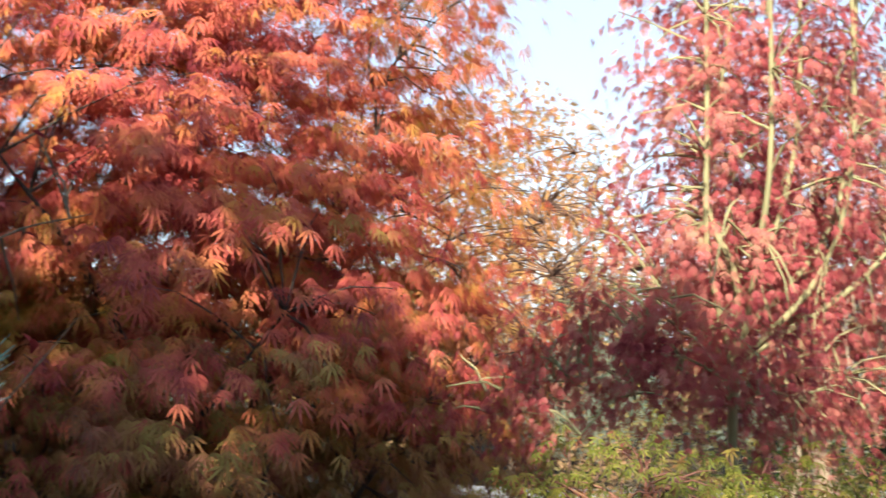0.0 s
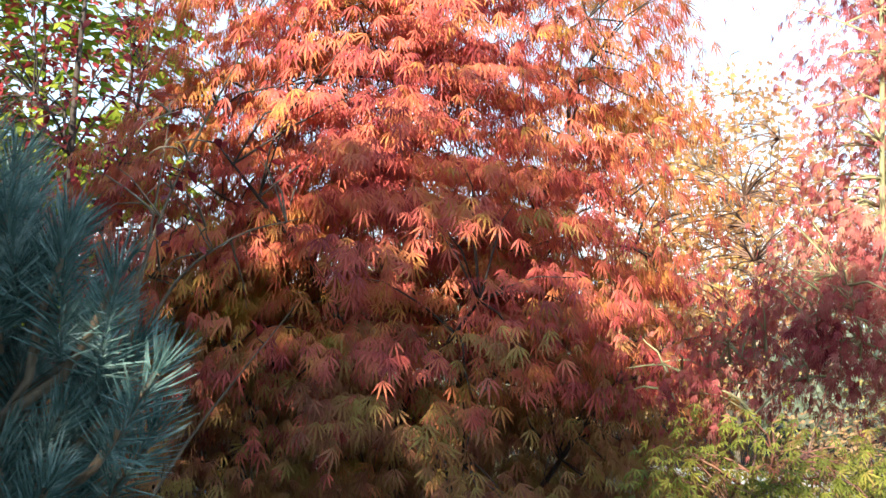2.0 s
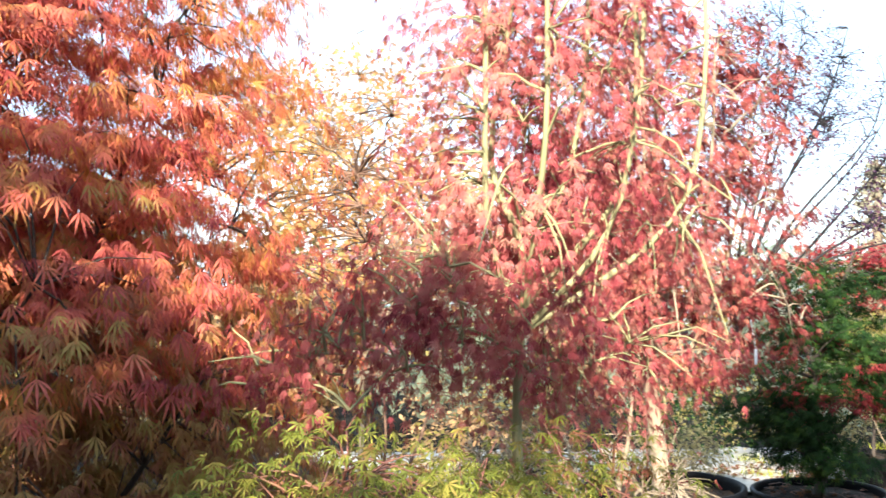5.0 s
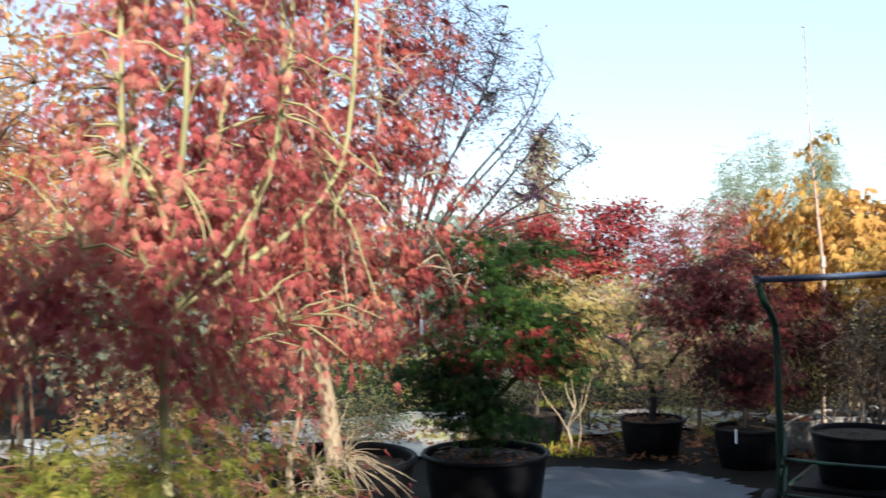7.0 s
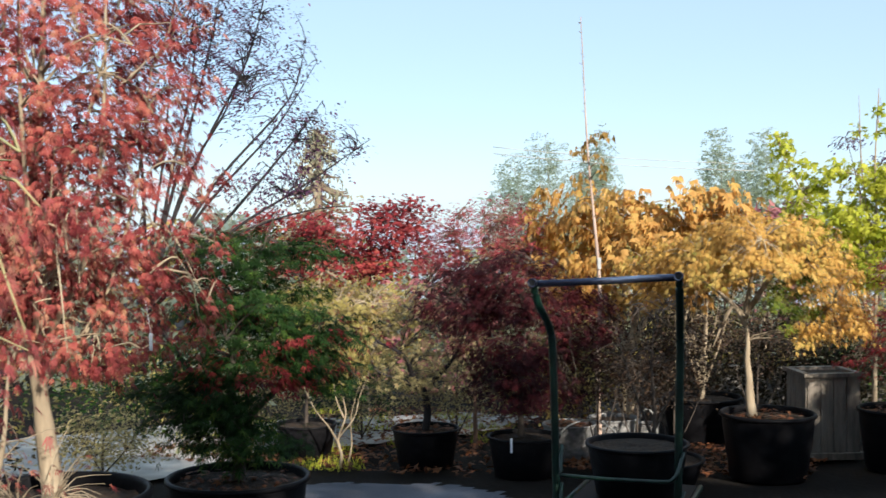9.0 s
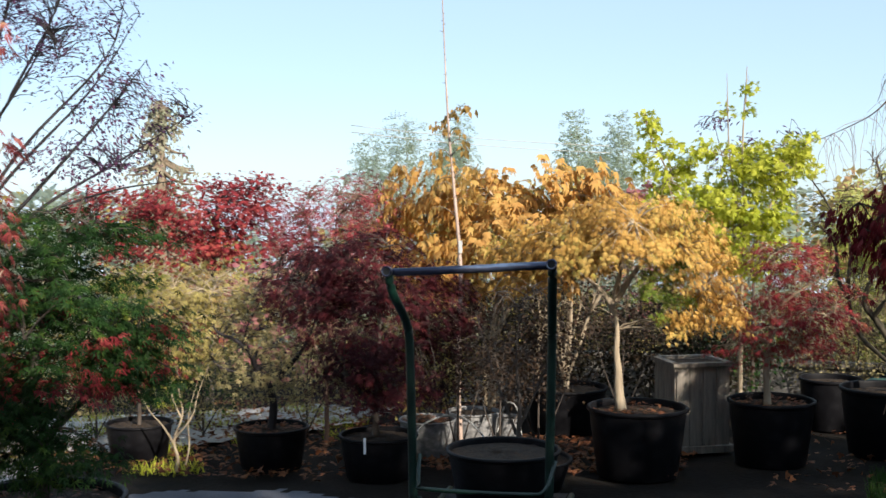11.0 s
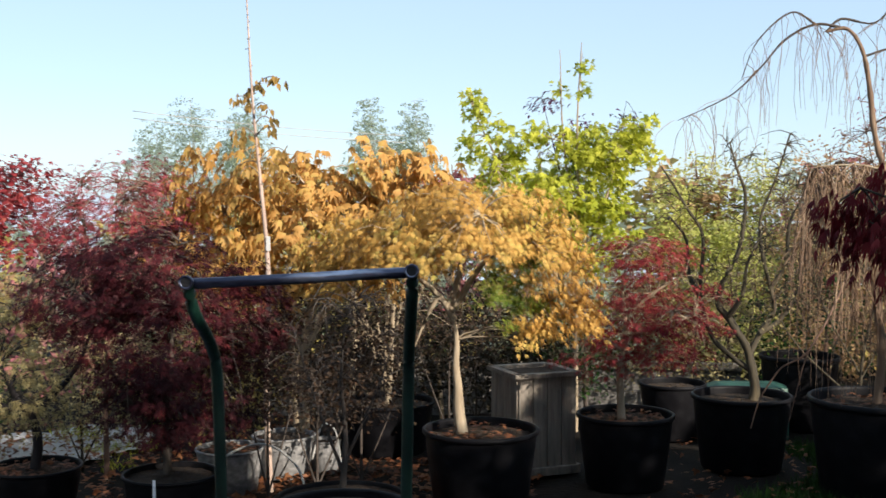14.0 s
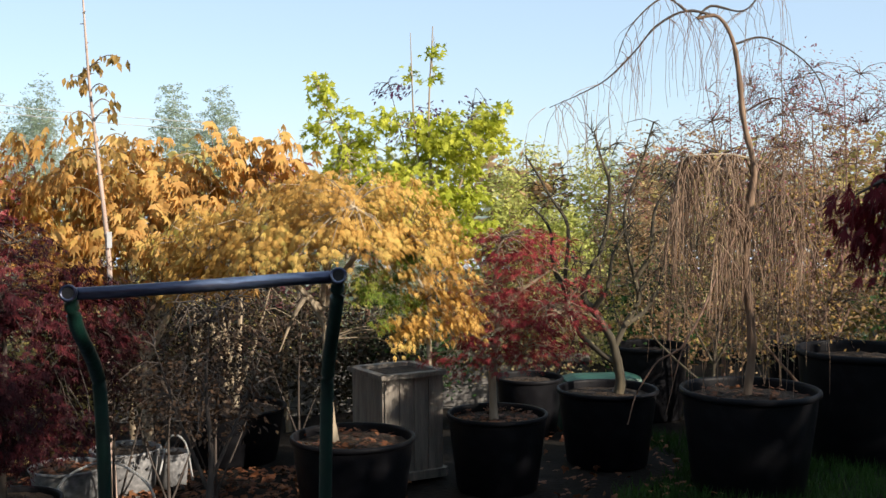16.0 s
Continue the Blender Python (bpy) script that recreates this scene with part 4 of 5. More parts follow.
      [(-0.04, 0, 0.6), (-0.12, 0.0, 0.72), (-0.2, 0.0, 0.6), (-0.26, 0, 0.45)]],
     [(0.05, 0, 1.12, 0.58, 0.24), (-0.45, 0, 0.98, 0.46, 0.22), (0.42, 0.03, 0.92, 0.30, 0.26), (0.55, 0.05, 0.64, 0.2, 0.18), (0.0, 0.0, 1.0, 0.7, 0.17), (-0.65, 0, 0.82, 0.2, 0.14), (0.33, -0.05, 0.55, 0.15, 0.1)],
     "curtain", "yellow", 950, 14, 0.028, 0.037, "bark_pale", "golden yellow laceleaf maple, umbrella-shaped, in a black pot", 1.3, 0.6, 0.035, 0.45, -0.5, 0.4, twig_r=0.003)
YELLOW = bpy.data.objects["yellow_laceleaf_maple"]
# added sprays stand for the green foliage behind this crown
spots, _ = pads([(0.30, -0.1, 0.92, 0.15, 0.14), (0.33, -0.05, 0.68, 0.14, 0.12), (0.2, -0.15, 0.80, 0.1, 0.1)], 46)
tagged(part_of("green_foliage", leaves("lace5", *sprays(np.array([0, 0, 0.7]), spots, 14, 0.03, 0.5, 0.9, 0.034, 0.4), M["leafgreen"], "green_foliage"), YELLOW, "fresh green leaf sprays among the gold"), kind="stuff")
tree("golden_big_leaf_maple", (-1.75, 6.75, -0.3),
     [[(0, 0, 0), (0, 0, 0.7), (0.05, 0, 1.3), (0, 0, 1.9)], [(0, 0, 0.8), (0.3, 0, 1.4), (0.6, 0, 1.9)], [(0, 0, 0.8), (-0.3, 0, 1.4), (-0.6, 0, 1.8)], [(0, 0, 0.9), (0.2, 0, 1.6), (0.3, 0, 2.0)]],
     [(-0.45, 0, 1.8, 0.36, 0.26), (0.05, 0, 1.88, 0.32, 0.24), (0.55, 0, 2.02, 0.38, 0.2), (0.78, 0.1, 1.9, 0.3, 0.2), (-0.1, 0, 1.45, 0.5, 0.25), (-0.7, 0, 1.65, 0.32, 0.24), (0.95, 0.1, 1.75, 0.3, 0.2), (0.45, 0, 1.5, 0.45, 0.25), (-0.4, -0.1, 1.4, 0.35, 0.22), (-0.62, 0, 1.98, 0.34, 0.2), (-0.25, 0, 1.98, 0.34, 0.22), (0.2, 0, 1.7, 0.5, 0.25)], "hand", "amber", 460, 8, 0.045, 0.078, "bark_pale", "golden maple with large drooping leaves", 1.7, 0.6, 0.04, 0.35)


def whip(base, top):
    """A tall pale leader with short spurs and a few leaves."""
    t = thing("tall_whip_tree", *base, "tall thin pale sapling with a bare leader and few golden leaves", "tree")
    w = Wood(7)
    way = spline([(0, 0, 0), (-0.02, 0, 0.6), (-0.01, 0.02, 1.3), (-0.06, 0.03, 1.9), (-0.11, 0.04, 2.4), (-0.16, 0.05, top)], 6)
    w.limb(way, 0.022, 0.003, 0.12)
    w.part("trunk", M["bark_pink"], t)
    q = way[np.argmin(np.abs(way[:, 2] - TAG_Z))]
    part("plant_tag", box(0.026, 0.004, 0.085, 0.001, (q[0] + 0.02, q[1] - 0.03, q[2])), M["plastic_white"], t, "white plastic plant tag")
    b, pos = Wood(4), []
    for p in way[8:]:
        for _ in range(3):
            o = p + np.array([0, 0, rng.uniform(-0.06, 0.06)])
            d = unit(rng.normal(size=3) * np.array([1, 1, 0.3]) + np.array([0, 0, 0.6])) * rng.uniform(0.012, 0.035)
            b.limb([o, o + d * 0.5, o + d], 0.003, 0.002)
    for z, ln, side in ((2.46, 0.08, -1), (2.36, 0.06, 1), (2.28, 0.14, 1), (2.26, 0.1, -1), (2.16, 0.16, 1), (2.06, 0.1, -1), (1.98, 0.18, 1), (1.88, 0.12, -1), (2.40, 0.26, 1), (2.33, 0.10, -1), (2.20, 0.12, 1), (2.12, 0.16, -1), (2.02, 0.12, 1), (1.95, 0.2, -1), (1.82, 0.16, 1), (1.75, 0.2, -1)):
        p = way[np.argmin(np.abs(way[:, 2] - z))]
        ln *= rng.uniform(0.5, 1.1)
        q = p + np.array([side * ln, rng.normal(0, 0.08), rng.uniform(-0.06, 0.07)])
        a = arc(p, q, (0, 0, rng.uniform(0.0, 0.06)), 8)
        b.limb(a, 0.004, 0.002)
        pos += [a[k] + rng.normal(0, 0.012, 3) for k in (2, 3, 4, 5, 5, 6, 6, 7, 7, 7)[int(rng.integers(0, 5)):]]
    tagged(b.part("twig_mass", M["bark"], t), kind="stuff")
    pos = np.array(pos); n = len(pos)
    ax = rng.normal(0, 0.3, (n, 3)) + np.array([0, 0, -1.0])
    part_of("crown", leaves("oval", pos, ax, rng.normal(0, 0.5, (n, 3)) + np.array([0, -1.0, 0.2]), rng.uniform(0.035, 0.07, n), M["rusty"]), t)


TAG_Z = 1.55
whip((-1.76, 6.08, -0.27), 3.35)

tree("lime_green_tree", (-0.1, 8.28, -0.3),
     [[(0, 0, 0), (0, 0, 0.9), (0.02, 0, 1.6), (0.0, 0, 2.3), (0.03, 0, 2.95)], [(0, 0, 1.0), (-0.4, 0, 1.7), (-0.75, 0, 2.4), (-0.8, 0, 2.6)], [(0, 0, 1.2), (0.25, 0, 1.9), (0.3, 0, 2.3)], [(0, 0, 1.6), (-0.1, 0, 2.2), (-0.13, 0, 2.9)]],
     [(0.05, 0, 2.2, 0.3, 0.2), (0.32, 0, 2.15, 0.28, 0.18), (0.02, 0, 1.85, 0.46, 0.3), (-0.62, 0, 2.15, 0.25, 0.24), (-0.75, 0, 2.45, 0.11, 0.15), (0.04, 0, 2.72, 0.035, 0.3), (-0.13, 0, 2.68, 0.035, 0.28), (-0.78, 0, 2.52, 0.05, 0.2), (0.42, 0, 2.32, 0.16, 0.12), (-0.3, 0, 2.28, 0.14, 0.1), (0.1, 0, 1.5, 0.4, 0.3), (-0.45, 0, 1.7, 0.4, 0.35)],
     "palm", "lime", 520, 9, 0.04, 0.052, "bark_pale", "yellow-green maple with upright shoots", 0.5, 0.6, 0.022, 0.35, jitter=0.95)
tree("purple_tipped_shrub", (-0.05, 8.8, -0.35), [[(0, 0, 0), (0, 0, 1.2), (0.02, 0, 2.4)], [(0, 0, 1.2), (-0.2, 0, 2), (-0.35, 0, 2.6)], [(0, 0, 1.2), (0.2, 0, 2), (0.3, 0, 2.6)]],
     [(-0.34, 0, 2.62, 0.14, 0.1), (0.26, 0, 2.5, 0.14, 0.1), (0, 0, 2.3, 0.4, 0.2)], "oval", "purple", 60, 6, 0.04, 0.045, "bark_dark", "slim purple-leaved tree behind the lime green one", 0.6, 0.6, 0.02)

tree("small_red_maple", (0.28, 6.28, SOIL["small"]),
     [[(0, 0, 0), (-0.01, 0, 0.25), (0.02, 0, 0.5), (0.0, 0, 0.75), (0.04, 0, 1.0)], [(0, 0, 0.45), (0.2, 0, 0.55), (0.4, 0, 0.6)], [(0, 0, 0.4), (-0.2, 0, 0.5), (-0.25, 0, 0.4)], [(0, 0, 0.6), (0.2, 0, 0.75), (0.35, 0, 0.85)]],
     [(0.13, 0, 0.95, 0.32, 0.16), (0.34, 0, 0.62, 0.28, 0.2), (0.02, 0, 0.62, 0.34, 0.22), (-0.12, 0, 0.36, 0.27, 0.12), (0.25, 0, 0.40, 0.24, 0.12)],
     "lace5", "red", 380, 11, 0.04, 0.030, "bark_pale", "small red laceleaf maple in a black pot", 0.6, 0.3, 0.025, 0.3, -1, 0.8, twig_r=0.003)
tree("sparse_grey_maple", (1.08, 7.02, SOIL["mtr"]),
     [[(0, 0, 0), (0.01, 0, 0.08), (-0.02, 0, 0.24), (-0.05, 0, 0.34), (-0.15, 0.01, 0.50), (-0.22, 0, 0.60), (-0.19, -0.02, 0.75), (-0.10, 0, 0.93), (-0.06, 0.02, 1.26), (-0.12, 0, 1.45), (-0.16, 0, 1.60)],
      [(-0.01, 0, 0.18), (-0.14, 0.04, 0.27), (-0.26, 0.05, 0.40), (-0.33, 0.02, 0.66), (-0.32, -0.03, 1.02), (-0.42, 0, 1.20), (-0.50, 0.02, 1.34), (-0.58, 0, 1.46)],
      [(-0.02, 0, 0.30), (0.05, 0.02, 0.44), (0.12, 0.02, 0.56), (0.09, 0, 0.72), (0.04, -0.02, 0.92), (0.03, 0, 1.14), (0.12, 0.02, 1.38), (0.20, 0, 1.66)],
      [(0.03, 0, 0.42), (0.16, 0.05, 0.50), (0.26, 0.08, 0.66), (0.30, 0.06, 0.92), (0.40, 0.04, 1.14), (0.42, 0.05, 1.45)],
      [(-0.16, 0, 0.52), (-0.08, -0.05, 0.66), (-0.05, -0.06, 0.86), (0.04, -0.05, 1.05)], [(-0.33, 0.02, 0.64), (-0.40, 0.06, 0.78), (-0.42, 0.05, 1.0), (-0.52, 0.04, 1.14)], [(0.09, 0, 0.70), (0.18, -0.03, 0.86), (0.20, -0.05, 1.12), (0.30, -0.04, 1.3)]],
     [(-0.10, 0, 1.5, 0.22, 0.24), (-0.45, 0, 1.25, 0.24, 0.24), (0.22, 0, 1.4, 0.26, 0.28), (0.36, 0.05, 1.05, 0.28, 0.32), (-0.02, 0.02, 0.95, 0.3, 0.3), (-0.3, 0, 0.75, 0.28, 0.24), (0.2, 0, 0.62, 0.3, 0.2)],
     "oval", "khaki", 520, 4, 0.05, 0.021, "bark_mid", "nearly bare grey-green maple with crooked forked limbs in a pot", 0.5, 0.6, 0.034, 0.2, -1, 1.0, twig_r=0.0024, hub=0.13, limb=(0.58, 0.16))


def weeping_bare(base):
    """Bare weeping tree: one bent leader, arching limbs and many hanging whips."""
    t = thing("weeping_bare_tree", *base, "bare weeping tree with long hanging brown whips in a black pot", "tree")
    lead = spline([(0, 0, 0), (0.02, 0, 0.3), (-0.02, 0, 0.7), (0.0, 0, 1.05), (0.02, 0, 1.25), (-0.04, 0, 1.5), (-0.07, 0, 1.75), (-0.11, 0, 1.95), (-0.19, 0, 2.07), (-0.30, 0.0, 2.06)], 5)
    w = Wood(8)
    w.limb(lead, 0.029, 0.0075, 0.18)
    w.part("trunk", M["bark_whip"], t)
    ways = [spline([(-0.19, 0, 2.07), (-0.36, 0, 2.10), (-0.52, 0, 2.02), (-0.64, 0, 1.88), (-0.78, 0.02, 1.74), (-0.92, 0, 1.66), (-1.10, 0, 1.58)], 5),
            spline([(-0.30, 0, 2.06), (-0.22, 0.02, 2.13), (-0.05, 0, 2.10), (0.06, 0, 2.22), (0.12, 0, 2.28)], 5),
            spline([(-0.10, 0, 1.92), (0.06, 0.02, 1.96), (0.22, 0, 1.88), (0.36, 0, 1.74), (0.44, 0, 1.5)], 5),
            spline([(0.0, 0, 1.30), (-0.12, -0.02, 1.325), (-0.28, -0.03, 1.32), (-0.37, -0.03, 1.30), (-0.40, -0.04, 1.16), (-0.41, -0.04, 0.85)], 5),
            spline([(-0.05, 0, 1.55), (0.12, -0.1, 1.62), (0.25, -0.15, 1.4)], 5),
            spline([(0, 0, 1.2), (-0.2, 0.15, 1.35), (-0.35, 0.2, 1.1)], 5), spline([(0, 0, 1.2), (0.2, 0.2, 1.35), (0.4, 0.25, 1.1)], 5),
            spline([(0, 0, 0.95), (-0.15, -0.15, 1.05), (-0.25, -0.22, 0.8)], 5), spline([(0, 0, 1.0), (0.15, -0.1, 1.1), (0.28, -0.15, 0.85)], 5),
            spline([(-0.36, 0, 2.10), (-0.5, -0.06, 2.16), (-0.68, -0.1, 2.0), (-0.76, -0.1, 1.8)], 5)]
    for k, y in enumerate(ways):
        b = Wood(7)
        b.limb(y, 0.0085 if k < 2 else 0.0065, 0.002, 0.16)
        b.part("limb", M["bark_dark" if k < 3 or k == 9 else "bark_straw" if k == 3 else "bark_weep"], t)
    for shoot, r in (([(-0.04, -0.03, 0.98), (-0.18, -0.12, 0.74), (-0.30, -0.22, 0.50), (-0.40, -0.25, 0.33), (-0.45, -0.25, 0.28), (-0.54, -0.25, 0.23), (-0.60, -0.25, 0.15), (-0.66, -0.25, 0.04), (-0.70, -0.25, -0.11)], 0.007),
                     ([(-0.40, -0.25, 0.33), (-0.43, -0.25, 0.24), (-0.47, -0.26, 0.08), (-0.50, -0.26, -0.06)], 0.0045)):
        b = Wood(7)
        b.limb(spline(shoot, 5), r, r * 0.5)
        b.part("limb", M["bark_weep"], t)
    h = Wood(4)
    allw = np.concatenate(ways)
    for k in range(620):
        p = allw[rng.integers(len(allw))]
        if p[2] > 1.5 and rng.random() < 0.68:
            continue
        ln = min(rng.uniform(0.15, 0.55) if p[2] > 1.5 else rng.uniform(0.3, 1.1), p[2] - 0.05)
        d = np.array([rng.normal(0, 0.09), rng.normal(0, 0.09), 0])
        q = np.linspace(0, 1, 7)[:, None]
        h.limb(p + d * (2 * q - q * q) + np.array([0, 0, -1.0]) * ln * q ** 1.4 + np.cumsum(rng.normal(0, 0.011, (7, 3)), 0) * np.array([1, 1, 0.3]), 0.0036 if p[2] < 1.5 else 0.0017, 0.0009)
    tagged(h.part("whip_curtain", M["bark_whip"], t), kind="stuff")


weeping_bare((1.68, 6.30, SOIL["weep"]))
tree("maroon_maple", (1.36, 2.33, 0.0),
     [[(0, 0, 0), (0, 0, 0.6), (0.02, 0, 1.2), (0, 0, 1.7)], [(0, 0, 0.9), (-0.2, -0.05, 1.4), (-0.5, -0.08, 1.55)], [(0, 0, 1.0), (0.2, -0.1, 1.4), (0.4, -0.1, 1.5)]],
     [(-0.40, -0.08, 1.47, 0.19, 0.13), (-0.2, 0, 1.58, 0.25, 0.16), (0.2, 0, 1.45, 0.4, 0.35), (-0.22, -0.05, 1.36, 0.16, 0.14), (0.1, 0, 1.7, 0.28, 0.2)], "tassel", "maroon", 520, 17, 0.026, 0.043, "bark_dark", "dark maroon laceleaf maple with drooping leaves", 2.2, 1.0, 0.025, 0.2, jitter=0.3)
tree("purple_plum_tree", (2.55, 8.75, -0.45),
     [[(0, 0, 0), (0, 0, 1.2), (0.03, 0, 2.0), (0, 0, 3.0)], [(0, 0, 1.2), (-0.4, 0, 2.0), (-0.6, 0, 2.9)], [(0, 0, 1.2), (0.4, 0, 2.0), (0.6, 0, 2.8)]],
     [(-0.05, 0, 2.6, 0.6, 0.45), (-0.3, 0, 2.15, 0.6, 0.5), (0.4, 0, 2.5, 0.6, 0.5), (0.1, 0, 1.6, 0.7, 0.4)], "oval", "plum", 900, 6, 0.08, 0.030, "bark_weep", "thin purple-brown tree with small leaves", 0.4, 0.7, 0.016, 0.2, -1, 0.7, twig_r=0.0022)
tree("brown_thicket_tree", (1.9, 8.0, -0.35),
     [[(0, 0, 0), (0, 0, 0.7), (0.1, 0, 1.3), (0, 0, 2.0)], [(0, 0, 0.6), (-0.3, 0, 1.2), (-0.4, 0, 1.9)], [(0, 0, 0.6), (0.3, 0, 1.2), (0.5, 0, 1.9)], [(0, 0, 0.4), (-0.5, 0, 0.9), (-0.7, 0, 1.5)]],
     [(0, 0, 1.5, 0.75, 0.55), (-0.3, 0, 1.9, 0.3, 0.25), (0.5, 0, 0.9, 0.7, 0.4)], "oval", "khaki", 420, 4, 0.07, 0.026, "bark_mid", "twiggy brown thicket tree with few leaves", 0.5, 0.6, 0.016, 0.2, -1, 1.0)


for k, (x, y, h, w, mat) in enumerate(((0.4, 9.6, 0.95, 0.5, "khaki"), (1.1, 9.9, 1.0, 0.5, "khaki"), (1.9, 9.7, 1.9, 0.7, "brown"), (2.5, 10.2, 2.3, 0.8, "brown"), (3.3, 9.6, 2.4, 0.8, "brown"), (4.2, 9.8, 2.4, 0.9, "brown"),
                             (3.4, 7.6, 2.1, 0.55, "brown"), (2.5, 7.9, 2.0, 0.5, "rusty"), (5.2, 9.4, 2.3, 0.9, "brown"), (-0.7, 10.0, 1.5, 0.7, "khaki"), (-1.8, 9.8, 1.4, 0.8, "green"), (-3.0, 9.6, 1.3, 0.8, "olive"), (-4.2, 9.8, 1.0, 0.8, "green"))):
    z = float(lie(x, y))
    h -= z
    tree("twiggy_thicket_tree", (x, y, z), [[(0, 0, 0), (0.02, 0, h * 0.35), (0.06, 0, h * 0.65), (0.02, 0, h)], [(0, 0, h * 0.2), (-w * 0.4, 0, h * 0.5), (-w * 0.5, 0, h * 0.9)], [(0, 0, h * 0.2), (w * 0.4, 0, h * 0.5), (w * 0.5, 0, h * 0.85)],
         [(0, 0, h * 0.15), (-w * 0.7, 0, h * 0.35), (-w * 0.85, 0, h * 0.6)], [(0, 0, h * 0.25), (w * 0.15, 0, h * 0.6), (w * 0.2, 0, h * 0.95)]],
         [(0, 0, h * 0.72, w, h * 0.28), (0, 0, h * 0.4, w * 1.1, h * 0.25)], "flake", mat, 310, 6, 0.06, 0.032, "bark_weep", "twiggy half-bare tree in a thicket behind the pots", 0.5, 0.6, 0.02, 0.15, -1, 1.0, "thicket trees", jitter=1.2, twig_r=0.003)

# ---- distance ----
def far_tree(x, y, height, width, mat, n, leaf, label, trunk="bark", name="far_tree", bottom=0.15, group="far trees", stout=1.0):
    z = float(lie(x, y))
    h = height - z
    tree(name, (x, y, z), [[(0, 0, 0), (0, 0, h * 0.4), (0.02 * h, 0, h * 0.7), (0, 0, h * 0.97)], [(0, 0, h * 0.3), (width * 0.3, 0, h * 0.55), (width * 0.5, 0, h * 0.8)], [(0, 0, h * 0.3), (-width * 0.3, 0, h * 0.55), (-width * 0.45, 0, h * 0.75)]],
         [(0, 0, h * 0.82, width * 0.55, h * 0.18), (0, 0, h * 0.6, width * 0.9, h * 0.25), (width * 0.2, 0, h * (bottom + 0.22), width, h * 0.22)],
         "flake", mat, n, 14 if group == "poplars" else 9, width * (0.05 if group == "poplars" else 0.09), leaf, trunk, label, 0.4, 0.6, 0.02 * h * stout, 0.2, -1, 0.12, group, jitter=1.2, twig_r=0.002 * h * stout)


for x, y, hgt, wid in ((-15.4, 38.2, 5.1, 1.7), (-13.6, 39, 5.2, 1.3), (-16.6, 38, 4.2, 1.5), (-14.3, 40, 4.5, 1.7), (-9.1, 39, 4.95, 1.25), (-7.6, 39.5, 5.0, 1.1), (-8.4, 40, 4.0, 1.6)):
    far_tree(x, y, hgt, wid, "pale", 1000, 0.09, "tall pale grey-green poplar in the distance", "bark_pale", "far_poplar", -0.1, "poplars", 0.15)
for x, y, top, w in ((1.1, 13.98, 2.1, 0.6), (1.75, 13.6, 2.0, 0.7), (0.7, 12.9, 1.85, 0.5), (2.4, 13.2, 2.15, 0.7), (3.1, 13.8, 2.2, 0.7), (3.8, 13.0, 2.2, 0.8), (4.8, 13.6, 2.3, 0.8), (1.3, 12.4, 1.3, 0.6), (2.2, 12.2, 1.35, 0.6)):
    far_tree(x, y, top, w, "willow" if x < 2.2 else "brown", 580, 0.055, "soft yellow-green willow in the distance" if x < 2.2 else "soft olive-brown willow in the distance", "bark_pale", "far_willow", 0.0, "willows", 0.4)
for k in range(56):
    deg = -82 + 132 * k / 55 + rng.uniform(-1, 1)
    a, d = radians(deg), rng.uniform(11.5, 19)
    x, y = d * math.sin(a), d * math.cos(a)
    top = rng.uniform(1.65, 2.05) + 0.4 * max(0, math.sin(a + 0.1)) + 0.5 * max(0, -math.sin(a) - 0.5)
    if abs(deg + 29) < 7 or abs(deg - 6.5) < 1.8:
        top = rng.uniform(1.1, 1.3)
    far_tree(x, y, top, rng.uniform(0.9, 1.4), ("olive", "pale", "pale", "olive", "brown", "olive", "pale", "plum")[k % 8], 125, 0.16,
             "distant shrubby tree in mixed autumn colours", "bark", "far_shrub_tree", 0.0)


def brown_conifer(x, y, top):
    z = float(lie(x, y)); h = top - z
    t = thing("brown_conifer", x, y, z, "thin greyish brown conifer in the distance", "conifer")
    w = Wood(7); w.limb([(0, 0, 0), (0, 0, h * 0.5), (0, 0, h)], 0.16, 0.02); w.part("trunk", M["bark"], t)
    b, pos = Wood(4), []
    for k in range(130):
        s = rng.uniform(0.2, 1.0)
        a, ln = rng.uniform(0, 6.28), (1.02 - s) * 1.5 + 0.08
        p = np.array([0, 0, s * h]); q = p + np.array([math.cos(a) * ln, math.sin(a) * ln, -0.35 * ln])
        way = arc(p, q, (0, 0, -0.12 * ln), 8); b.limb(way, 0.03, 0.008); pos.append(np.repeat(way[2:], 3, 0))
    tagged(b.part("twig_mass", M["bark"], t), kind="stuff")
    pos = np.concatenate(pos); pos = pos + rng.normal(0, 0.07, pos.shape)
    ax = rng.normal(0, 0.4, pos.shape) + np.array([0, 0, -1.0])
    part_of("crown", leaves("oval", pos, ax, rng.normal(size=pos.shape), rng.uniform(0.05, 0.11, len(pos)), M["conifer"]), t)


brown_conifer(-7.85, 11.5, 2.88)

# unseen trees and tall hedges added behind the viewer to shade the foreground
for x, y, hgt, wid in ((0.4, -9.2, 5.2, 1.2), (10, 3, 3.4, 1.6), (-3.5, -8, 4.5, 1.8), (-8, -5, 4, 1.8)):
    far_tree(x, y, hgt, wid, "green", 700, 0.2, "large dark green tree beside the path", "bark_dark", "shade_tree", 0.0, "shade trees")


def hedge(x0, y0, x1, y1, heights, dense=3800, closed=0.5):
    """A tall uneven hedge between two points, unseen and added to cast shade; heights along it."""
    t = thing("hedge", x0, y0, 0, "tall uneven dark green hedge behind the lawn", "hedge")
    ln = math.hypot(x1 - x0, y1 - y0)
    n = int(dense * ln)
